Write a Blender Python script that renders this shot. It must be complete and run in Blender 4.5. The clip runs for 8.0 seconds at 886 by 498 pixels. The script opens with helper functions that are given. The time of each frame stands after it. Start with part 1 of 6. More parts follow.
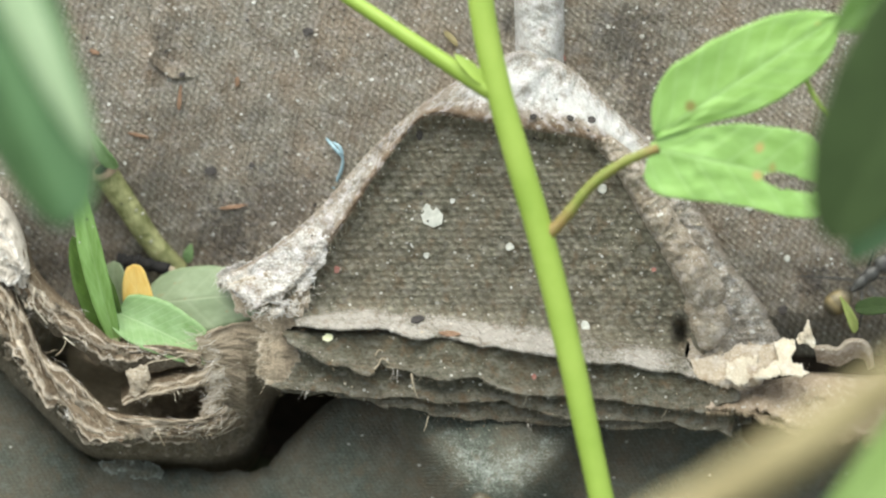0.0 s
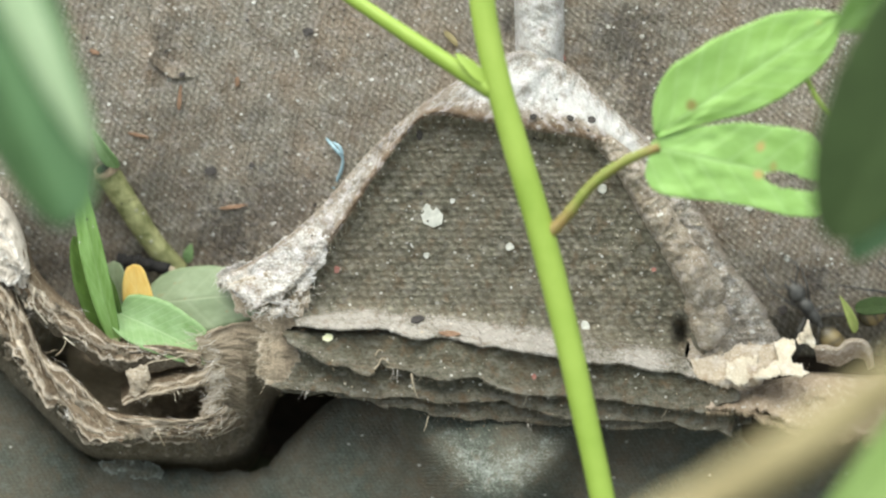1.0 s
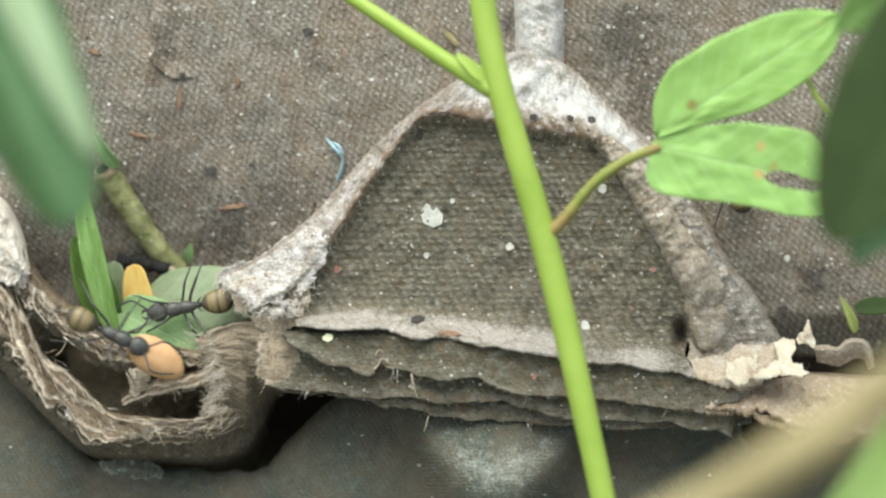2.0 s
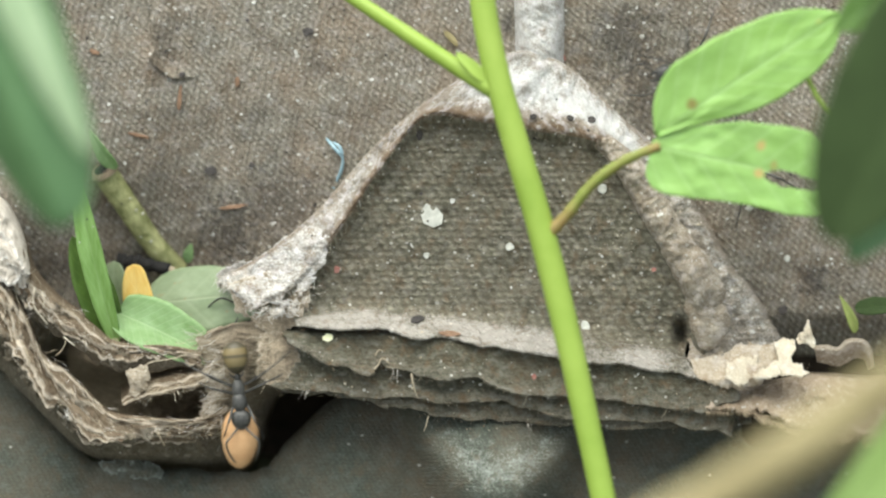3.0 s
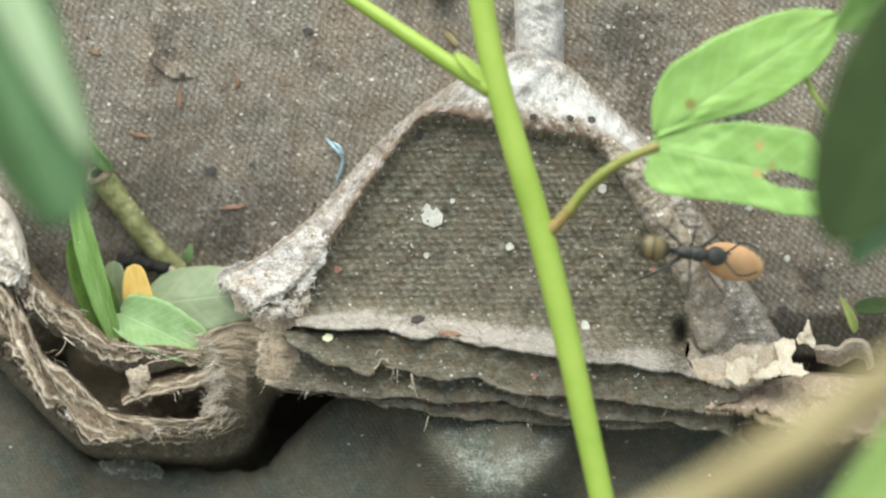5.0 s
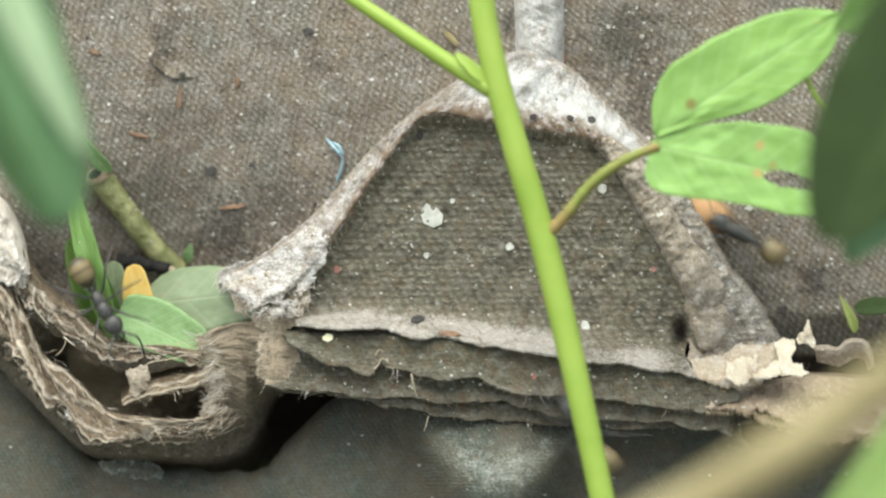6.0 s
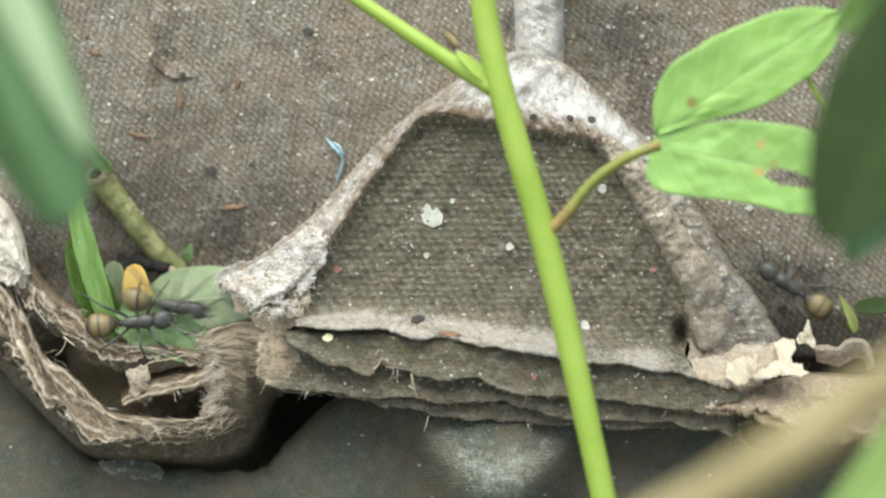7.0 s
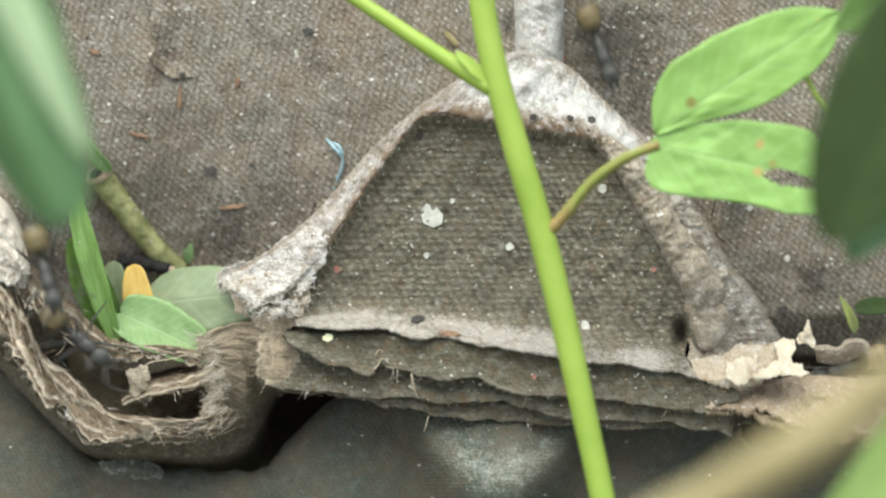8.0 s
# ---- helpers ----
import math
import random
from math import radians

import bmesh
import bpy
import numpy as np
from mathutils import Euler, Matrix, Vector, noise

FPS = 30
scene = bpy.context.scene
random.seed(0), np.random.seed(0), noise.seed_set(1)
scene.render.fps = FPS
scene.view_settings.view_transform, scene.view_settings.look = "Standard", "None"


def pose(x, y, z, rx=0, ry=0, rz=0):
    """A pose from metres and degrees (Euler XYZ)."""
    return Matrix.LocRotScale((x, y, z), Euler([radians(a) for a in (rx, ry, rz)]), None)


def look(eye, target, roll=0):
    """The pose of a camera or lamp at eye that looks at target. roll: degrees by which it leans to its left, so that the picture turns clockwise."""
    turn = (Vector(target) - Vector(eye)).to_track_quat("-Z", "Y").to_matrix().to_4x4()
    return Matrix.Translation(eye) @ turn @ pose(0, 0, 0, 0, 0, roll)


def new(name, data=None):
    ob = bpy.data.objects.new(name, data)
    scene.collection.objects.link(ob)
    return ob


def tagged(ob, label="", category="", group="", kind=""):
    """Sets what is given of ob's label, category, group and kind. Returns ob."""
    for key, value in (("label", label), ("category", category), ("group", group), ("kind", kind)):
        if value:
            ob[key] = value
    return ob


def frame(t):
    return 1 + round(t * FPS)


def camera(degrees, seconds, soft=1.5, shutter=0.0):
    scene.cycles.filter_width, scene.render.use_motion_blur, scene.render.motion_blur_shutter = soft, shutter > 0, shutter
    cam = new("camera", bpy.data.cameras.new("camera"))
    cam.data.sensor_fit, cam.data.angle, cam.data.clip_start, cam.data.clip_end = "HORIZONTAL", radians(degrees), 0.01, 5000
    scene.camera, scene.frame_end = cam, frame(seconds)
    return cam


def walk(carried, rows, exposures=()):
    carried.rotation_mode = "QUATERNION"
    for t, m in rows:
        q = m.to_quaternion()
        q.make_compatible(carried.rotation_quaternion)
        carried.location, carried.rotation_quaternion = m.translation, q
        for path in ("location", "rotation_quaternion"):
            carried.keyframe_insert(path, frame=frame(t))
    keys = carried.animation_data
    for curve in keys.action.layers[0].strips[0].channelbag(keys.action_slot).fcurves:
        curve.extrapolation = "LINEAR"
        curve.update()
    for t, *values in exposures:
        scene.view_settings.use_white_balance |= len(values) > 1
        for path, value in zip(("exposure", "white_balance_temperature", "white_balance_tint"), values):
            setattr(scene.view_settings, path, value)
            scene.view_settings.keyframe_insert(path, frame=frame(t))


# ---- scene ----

# The stack is laid out on a plane square to the line of sight: x runs right and y down in units
# of 0.075 mm, d is the height of a point above that plane, towards the viewer.
U = 7.5e-5
PITCH = radians(35)
FOV = 20.0
CENTRE = Vector((0, 0, 0.055))
RIGHT = Vector((1, 0, 0))
FWD = Vector((0, math.cos(PITCH), -math.sin(PITCH)))
UP = Vector((0, math.sin(PITCH), math.cos(PITCH)))
DIST = 784 * U / math.tan(radians(FOV / 2))
EYE = CENTRE - FWD * DIST

# ---- camera ----
cam = camera(FOV, 8.0, soft=2.25, shutter=0.6)
cam.data.dof.use_dof = True
cam.data.dof.focus_distance = DIST
cam.data.dof.aperture_fstop = 9.5
VIEW = look(EYE, CENTRE)
walk(cam, [(0.0, VIEW), (8.0, VIEW)], exposures=[(0.0, 1.13, 6500, 2), (8.0, 1.13, 6500, 2)])

# ---- light: bright overcast ----
SUN_EL, SUN_AZ = radians(78), radians(-62)
world = bpy.data.worlds.new("sky")
scene.world = world
world.use_nodes = True
wn = world.node_tree
sky = wn.nodes.new("ShaderNodeTexSky")
sky.sky_type = "NISHITA"
sky.sun_disc = False
sky.sun_elevation = SUN_EL
sky.sun_rotation = SUN_AZ
sky.air_density, sky.dust_density, sky.ozone_density = 1.0, 4.0, 1.0
cloud = wn.nodes.new("ShaderNodeHueSaturation")
cloud.inputs["Saturation"].default_value = 0.3
wn.links.new(sky.outputs[0], cloud.inputs["Color"])
wn.links.new(cloud.outputs[0], wn.nodes["Background"].inputs[0])
wn.nodes["Background"].inputs[1].default_value = 0.15
sun_data = bpy.data.lights.new("sun", "SUN")
sun_data.energy = 1.4
sun_data.angle = radians(60)
sun_data.color = (1.0, 0.95, 0.88)
sun = new("sun", sun_data)
sun_dir = Vector((math.sin(SUN_AZ) * math.cos(SUN_EL), math.cos(SUN_AZ) * math.cos(SUN_EL), math.sin(SUN_EL)))
sun.matrix_world = look(CENTRE + sun_dir, CENTRE)


# ---- layout helpers ----
def P(x, y, d=0.0):
    ref = CENTRE + RIGHT * ((x - 784) * U) + UP * ((441 - y) * U)
    return EYE + (ref - EYE) * (1 - d * U / DIST)


C_, E_, R_, U_, = (np.array(v) for v in (CENTRE, EYE, RIGHT, UP))


def PG(g):
    """The same for an array of points."""
    ref = C_ + (g[..., 0:1] - 784) * U * R_ + (441 - g[..., 1:2]) * U * U_
    return E_ + (ref - E_) * (1 - g[..., 2:3] * U / DIST)


def lattice(x, y, seed):
    """Smooth value noise, -1 to 1, on arrays."""
    rng = np.random.RandomState(seed)
    table = rng.uniform(-1, 1, (64, 64))
    xi, yi = np.floor(x).astype(int), np.floor(y).astype(int)
    fx, fy = x - xi, y - yi
    fx, fy = fx * fx * (3 - 2 * fx), fy * fy * (3 - 2 * fy)
    a, b = table[yi % 64, xi % 64], table[yi % 64, (xi + 1) % 64]
    c, e = table[(yi + 1) % 64, xi % 64], table[(yi + 1) % 64, (xi + 1) % 64]
    return (a * (1 - fx) + b * fx) * (1 - fy) + (c * (1 - fx) + e * fx) * fy


def fractal(x, y, size, seed, octaves=4):
    total, amp = 0.0, 1.0
    for k in range(octaves):
        total = total + amp * lattice(x / size * 2 ** k + 7.3 * k, y / size * 2 ** k + 3.1 * k, seed + k)
        amp *= 0.5
    return total


def spline(points, n):
    """n points along a smooth curve through the given ones, evenly spaced."""
    p = np.array(points, float)
    q = np.vstack([2 * p[0] - p[1], p, 2 * p[-1] - p[-2]])
    out = []
    for i in range(1, len(q) - 2):
        t = np.linspace(0, 1, 24, endpoint=False)[:, None]
        a, b, c, e = q[i - 1], q[i], q[i + 1], q[i + 2]
        out.append(0.5 * (2 * b + (c - a) * t + (2 * a - 5 * b + 4 * c - e) * t ** 2 + (3 * b - a - 3 * c + e) * t ** 3))
    out = np.vstack(out + [p[-1:]])
    s = np.concatenate([[0], np.cumsum(np.linalg.norm(np.diff(out, axis=0), axis=1))])
    w = np.linspace(0, s[-1], n)
    return np.stack([np.interp(w, s, out[:, k]) for k in range(out.shape[1])], axis=1)


def stations(points, n):
    """n points along a curve, spread so that given points keep their share of the steps."""
    p = np.array(points, float)
    w = np.linspace(0, len(p) - 1, n)
    q = np.vstack([2 * p[0] - p[1], p, 2 * p[-1] - p[-2]])
    i = np.minimum(w.astype(int), len(p) - 2)
    t = (w - i)[:, None]
    a, b, c, e = q[i], q[i + 1], q[i + 2], q[i + 3]
    return 0.5 * (2 * b + (c - a) * t + (2 * a - 5 * b + 4 * c - e) * t ** 2 + (3 * b - a - 3 * c + e) * t ** 3)


def loft(curves, nu, steps, smooth=2, keyed=False):
    """A grid swept across curves; steps: rows between each curve and the next."""
    rows = [(stations if keyed else spline)(c, nu) for c in curves]
    grid = []
    for a, b, k in zip(rows, rows[1:], steps):
        for j in range(k):
            grid.append(a + (b - a) * (j / k))
    grid.append(rows[-1])
    g = np.array(grid)
    for _ in range(smooth):
        h = g.copy()
        h[1:-1] = 0.25 * g[:-2] + 0.5 * g[1:-1] + 0.25 * g[2:]
        g = h
    return g


def build_mesh(name, verts, faces, mat, uvs=None, smooth=True, wear=None):
    me = bpy.data.meshes.new(name)
    me.from_pydata([tuple(v) for v in verts], [], faces)
    if uvs is not None:
        layer = me.uv_layers.new(name="UVMap")
        index = np.zeros(len(me.loops), dtype=np.int32)
        me.loops.foreach_get("vertex_index", index)
        layer.data.foreach_set("uv", np.asarray(uvs, dtype=np.float32)[index].ravel())
    if wear is not None:
        me.attributes.new("wear", "FLOAT", "POINT").data.foreach_set("value", np.asarray(wear, dtype=np.float32))
    me.polygons.foreach_set("use_smooth", [smooth] * len(me.polygons))
    me.materials.append(mat)
    me.update()
    return me


def thing(name, at, label, category, group="", kind=""):
    ob = new(name)
    ob.location = at
    ob.empty_display_size = 0.002
    return tagged(ob, label, category, group, kind)


def place(name, verts, faces, mat, parent=None, label="", uvs=None, smooth=True, kind="", wear=None):
    """A mesh from points in the world, under a thing (or a part of it) or on its own."""
    at = Vector((0, 0, 0))
    up = parent
    while up is not None:
        at = at + up.location
        up = up.parent
    v = np.asarray(verts, float)
    if parent is None:
        at = Vector(v.mean(axis=0))
    ob = new(name, build_mesh(name, v - np.array(at), faces, mat, uvs, smooth, wear))
    if parent is None:
        ob.location = at
    else:
        ob.parent = parent
    return tagged(ob, label, kind=kind)


def solid(g, thick, flat=False):
    """Closes a grid of places into a sheet with thickness: points, faces, uv in millimetres."""
    w = PG(g)
    nv, nu = w.shape[:2]
    du = np.gradient(w, axis=1)
    dv = np.gradient(w, axis=0)
    n = np.cross(du, dv)
    n /= np.maximum(np.linalg.norm(n, axis=2, keepdims=True), 1e-12)
    toward = -np.array(FWD)
    if (n @ toward).mean() < 0:
        n = -n
    th = np.asarray(thick, float) * U
    if th.ndim == 1:
        th = th[:, None, None]
    back = w - n * th
    su = np.concatenate([np.zeros((nv, 1)), np.cumsum(np.linalg.norm(np.diff(w, axis=1), axis=2), axis=1)], axis=1)
    su = np.repeat(su.mean(axis=0)[None], nv, axis=0)
    sv = np.concatenate([np.zeros((1, nu)), np.cumsum(np.linalg.norm(np.diff(w, axis=0), axis=2), axis=0)], axis=0)
    uv = np.stack([su, -sv], axis=2).reshape(-1, 2) * 1000
    if flat:
        lean = 0.0 if flat is True else flat
        uv = np.stack([g[..., 0], -g[..., 1] - lean * np.maximum(g[..., 2] - 14, 0)], axis=2).reshape(-1, 2) * U * 1000
    verts = np.vstack([w.reshape(-1, 3), back.reshape(-1, 3)])
    uvs = np.vstack([uv, uv])
    m = nv * nu
    idx = np.arange(m).reshape(nv, nu)
    a, b, c, e = idx[:-1, :-1].ravel(), idx[:-1, 1:].ravel(), idx[1:, 1:].ravel(), idx[1:, :-1].ravel()
    quads = np.stack([a, e, c, b], axis=1)
    rear = np.stack([a, b, c, e], axis=1) + m
    rim = np.concatenate([idx[0, :], idx[1:, -1], idx[-1, -2::-1], idx[-2:0:-1, 0]])
    nxt = np.roll(rim, -1)
    side = np.stack([rim, nxt, nxt + m, rim + m], axis=1)
    faces = np.vstack([quads, rear, side]).tolist()
    return verts, faces, uvs


def roughen(g, amp, size, seed, fine=0.0):
    g = g.copy()
    g[..., 2] += amp * fractal(g[..., 0], g[..., 1], size, seed)
    if fine:
        g[..., 2] += fine * fractal(g[..., 0], g[..., 1], 9.0, seed + 40, 2)
    return g


def tear(g, amp, seed, rows=5, first=False, size=40.0, octaves=4):
    """Makes the last (or first) edge of a grid ragged."""
    g = g.copy()
    nu = g.shape[1]
    s = np.concatenate([[0], np.cumsum(np.linalg.norm(np.diff(g[0 if first else -1], axis=0), axis=1))])
    shift = amp * (fractal(s, s * 0 + seed * 1.7, size, seed, octaves))
    for k in range(rows):
        r = k if first else -1 - k
        inner = g[min(rows, g.shape[0] - 1)] if first else g[-1 - min(rows, g.shape[0] - 1)]
        edge = g[0] if first else g[-1]
        way = edge - inner
        if k == 0:
            way0 = way / np.maximum(np.linalg.norm(way, axis=1, keepdims=True), 1e-6)
        g[r] = g[r] + way0 * (shift * (1 - k / rows) ** 1.5)[:, None]
    return g


def tube(points, radii, sides=8, caps=True):
    """A tapered round tube through places in the world: points and faces, with uv along and round."""
    p = np.array(points, float)
    r = np.broadcast_to(np.asarray(radii, float), (len(p),))
    tan = np.gradient(p, axis=0)
    tan /= np.maximum(np.linalg.norm(tan, axis=1, keepdims=True), 1e-12)
    ref = np.array([0.31, 0.2, 0.93])
    if abs(tan[0] @ ref) > 0.9:
        ref = np.array([0.9, -0.4, 0.1])
    verts, uvs = [], []
    length = 0.0
    for i in range(len(p)):
        a = np.cross(tan[i], ref)
        a /= np.linalg.norm(a)
        b = np.cross(tan[i], a)
        if i:
            length += np.linalg.norm(p[i] - p[i - 1])
        for k in range(sides):
            w = 2 * math.pi * k / sides
            verts.append(p[i] + r[i] * (math.cos(w) * a + math.sin(w) * b))
            uvs.append((length * 1000, k / sides))
    faces = []
    for i in range(len(p) - 1):
        for k in range(sides):
            k2 = (k + 1) % sides
            faces.append([i * sides + k, i * sides + k2, (i + 1) * sides + k2, (i + 1) * sides + k])
    if caps:
        faces.append(list(range(sides))[::-1])
        faces.append([(len(p) - 1) * sides + k for k in range(sides)])
    return verts, faces, uvs


def joined(pieces):
    verts, faces, uvs = [], [], []
    for v, f, u in pieces:
        o = len(verts)
        verts.extend(v)
        faces.extend([[i + o for i in q] for q in f])
        uvs.extend(u)
    return verts, faces, uvs


# ---- materials ----
def material(name):
    mat = bpy.data.materials.new(name)
    mat.use_nodes = True
    nt = mat.node_tree
    return mat, nt, nt.nodes["Principled BSDF"]


def node(nt, kind, **values):
    n = nt.nodes.new(kind)
    for key, value in values.items():
        n.inputs[key.replace("_", " ")].default_value = value
    return n


def ramp(nt, source, stops):
    n = nt.nodes.new("ShaderNodeValToRGB")
    while len(n.color_ramp.elements) < len(stops):
        n.color_ramp.elements.new(0.5)
    for el, (pos, col) in zip(n.color_ramp.elements, stops):
        el.position = pos
        el.color = (*col, 1) if len(col) == 3 else (col[0],) * 3 + (1,)
    nt.links.new(source, n.inputs[0])
    return n.outputs[0]


def mix(nt, factor, a, b, blend="MIX"):
    n = nt.nodes.new("ShaderNodeMix")
    n.data_type = "RGBA"
    n.blend_type = blend
    for sock, value in ((n.inputs[0], factor), (n.inputs[6], a), (n.inputs[7], b)):
        if isinstance(value, (int, float)):
            sock.default_value = value
        elif isinstance(value, tuple):
            sock.default_value = (*value, 1)
        else:
            nt.links.new(value, sock)
    return n.outputs[2]


def maths(nt, op, a, b=0.0):
    n = nt.nodes.new("ShaderNodeMath")
    n.operation = op
    for sock, value in ((n.inputs[0], a), (n.inputs[1], b)):
        if isinstance(value, (int, float)):
            sock.default_value = value
        else:
            nt.links.new(value, sock)
    return n.outputs[0]


def coords(nt, which="UV", scale=(1, 1, 1), turn=0.0):
    tc = nt.nodes.new("ShaderNodeTexCoord")
    mp = nt.nodes.new("ShaderNodeMapping")
    mp.inputs["Scale"].default_value = scale
    mp.inputs["Rotation"].default_value = (0, 0, turn)
    nt.links.new(tc.outputs[which], mp.inputs[0])
    return mp.outputs[0]


def noise_tex(nt, vec, scale, detail=4.0, rough=0.6):
    n = node(nt, "ShaderNodeTexNoise", Scale=scale, Detail=detail, Roughness=rough)
    nt.links.new(vec, n.inputs["Vector"])
    return n.outputs["Fac"]


def bump(nt, bsdf, height, distance, strength=1.0):
    b = node(nt, "ShaderNodeBump", Strength=strength, Distance=distance)
    nt.links.new(height, b.inputs["Height"])
    nt.links.new(b.outputs[0], bsdf.inputs["Normal"])


def pulp(name, dark, mid, light, weave=1.0, turn=0.0, specks=0.5, stain=(0.05, 0.035, 0.025), stain_amount=0.5, pitch=0.72, mottle=0.3, smudges_shade=(), worn=None, warmth=0.35, patch=0.3):
    """Moulded paper pulp: the print of the forming mesh, felted fibres, white flecks, brown stains."""
    mat, nt, bsdf = material(name)
    wires = []
    for scale, way in ((0.314 / pitch, 0.0), (0.314 / (1.25 * pitch), 1.05)):
        wav = node(nt, "ShaderNodeTexWave", Scale=scale, Distortion=2.7, Detail=2.5)
        wav.inputs["Detail Scale"].default_value = 1.1
        wav.bands_direction = "Y"
        nt.links.new(coords(nt, "UV", turn=turn + way), wav.inputs["Vector"])
        share = 0.6 if way == 0.0 else 0.66
        wires.append(maths(nt, "ADD", maths(nt, "MULTIPLY", wav.outputs["Fac"], share), 1 - share))
    lumps = noise_tex(nt, coords(nt, "UV", (1.2 / pitch, 1.6 / pitch, 1), turn), 1.0, 3.0, 0.55)
    lumps = ramp(nt, lumps, [(0.36, (0.25,)), (0.62, (1.0,))])
    grain = noise_tex(nt, coords(nt, "UV"), 4.0, 5.0, 0.7)
    felt = noise_tex(nt, coords(nt, "UV"), 0.25, 5.0, 0.62)
    knit = maths(nt, "MULTIPLY", maths(nt, "MULTIPLY", wires[0], wires[1]), maths(nt, "MULTIPLY", lumps, 1.35))
    body = mix(nt, ramp(nt, grain, [(0.3, (0,)), (0.72, (1,))]), dark, mid)
    body = mix(nt, maths(nt, "MULTIPLY", knit, 0.75 * weave), body, light)
    body = mix(nt, maths(nt, "MULTIPLY", ramp(nt, felt, [(0.45, (0,)), (0.75, (1,))]), stain_amount), body, stain)
    warm = noise_tex(nt, coords(nt, "UV", (1, 1, 1), 1.0), 0.12, 3.0, 0.5)
    body = mix(nt, maths(nt, "MULTIPLY", ramp(nt, warm, [(0.4, (0,)), (0.7, (1,))]), warmth), body, (0.29, 0.2, 0.13))
    blotch = noise_tex(nt, coords(nt, "UV", (1, 1, 1), 0.3), 0.85, 5.0, 0.7)
    body = mix(nt, maths(nt, "MULTIPLY", ramp(nt, blotch, [(0.5, (0,)), (0.68, (1,))]), mottle), body, stain)
    wisp = noise_tex(nt, coords(nt, "UV", (2.2, 5.0, 1), turn + 0.35), 1.0, 4.0, 0.75)
    body = mix(nt, maths(nt, "MULTIPLY", ramp(nt, wisp, [(0.52, (0,)), (0.66, (1,))]), 0.55), body, light)
    if worn is not None:
        att = nt.nodes.new("ShaderNodeAttribute")
        att.attribute_name = "wear"
        rub = maths(nt, "ADD", att.outputs["Fac"], maths(nt, "MULTIPLY", maths(nt, "SUBTRACT", maths(nt, "ADD", blotch, grain), 1.0), 1.9))
        worn = mix(nt, ramp(nt, grain, [(0.35, (0,)), (0.65, (1,))]), tuple(0.72 * q for q in worn), worn)
        body = mix(nt, maths(nt, "MULTIPLY", ramp(nt, rub, [(0.25, (0,)), (0.85, (1,))]), 0.8), body, worn)
        crust = maths(nt, "ADD", maths(nt, "MULTIPLY", att.outputs["Fac"], -1.0), maths(nt, "MULTIPLY", maths(nt, "SUBTRACT", grain, 0.5), 1.8))
        body = mix(nt, maths(nt, "MULTIPLY", ramp(nt, crust, [(0.2, (0,)), (0.7, (1,))]), 0.75), body, (0.21, 0.135, 0.08))
        fleck = noise_tex(nt, coords(nt, "UV", (1, 1.4, 1), 0.8), 1.7, 6.0, 0.75)
        body = mix(nt, maths(nt, "MULTIPLY", ramp(nt, fleck, [(0.5, (0,)), (0.68, (1,))]), 0.35), body, stain)
        body = mix(nt, maths(nt, "MULTIPLY", ramp(nt, fleck, [(0.3, (1,)), (0.44, (0,))]), 0.6), body, light)
    pale = noise_tex(nt, coords(nt, "UV", (1, 1.5, 1), 1.9), 0.55, 5.0, 0.6)
    body = mix(nt, maths(nt, "MULTIPLY", ramp(nt, pale, [(0.5, (0,)), (0.64, (1,))]), patch), body, tuple(min(0.9, 1.15 * q) for q in light[:2]) + (min(0.9, 1.3 * light[2]),))
    rusty = noise_tex(nt, coords(nt, "UV", (1.2, 1, 1), 2.6), 0.5, 5.0, 0.6)
    body = mix(nt, maths(nt, "MULTIPLY", ramp(nt, rusty, [(0.52, (0,)), (0.66, (1,))]), 1.1 * patch), body, tuple(0.45 * a + 0.3 * b for a, b in zip(dark, (0.5, 0.32, 0.18))))
    for sx, sy, sr, amount in smudges_shade:
        tc = nt.nodes.new("ShaderNodeTexCoord")
        far = nt.nodes.new("ShaderNodeVectorMath")
        far.operation = "DISTANCE"
        nt.links.new(tc.outputs["UV"], far.inputs[0])
        far.inputs[1].default_value = (sx * U * 1000, -sy * U * 1000, 0)
        near = maths(nt, "SUBTRACT", 1.0, maths(nt, "DIVIDE", far.outputs["Value"], sr * U * 1000))
        near = maths(nt, "ADD", near, maths(nt, "MULTIPLY", maths(nt, "SUBTRACT", blotch, 0.5), 2.6))
        body = mix(nt, maths(nt, "MULTIPLY", ramp(nt, near, [(0.25, (0,)), (0.8, (1,))]), amount), body, (0.04, 0.037, 0.036))
    for scale, edge in ((0.95, 0.24), (0.42, 0.15)):
        vor = node(nt, "ShaderNodeTexVoronoi", Scale=scale, Randomness=1.0)
        nt.links.new(coords(nt, "UV", (1, 1.3, 1), 0.4), vor.inputs["Vector"])
        sep = nt.nodes.new("ShaderNodeSeparateColor")
        nt.links.new(vor.outputs["Color"], sep.inputs[0])
        wob = maths(nt, "ADD", vor.outputs["Distance"], maths(nt, "MULTIPLY", maths(nt, "SUBTRACT", grain, 0.5), 0.25))
        inside = maths(nt, "LESS_THAN", wob, maths(nt, "MULTIPLY", sep.outputs[0], edge))
        keep = maths(nt, "LESS_THAN", sep.outputs[1], specks)
        body = mix(nt, maths(nt, "MULTIPLY", maths(nt, "MULTIPLY", inside, keep), 0.65), body, (0.72, 0.7, 0.64))
    nt.links.new(body, bsdf.inputs["Base Color"])
    bsdf.inputs["Roughness"].default_value = 0.88
    bsdf.inputs["Specular IOR Level"].default_value = 0.25
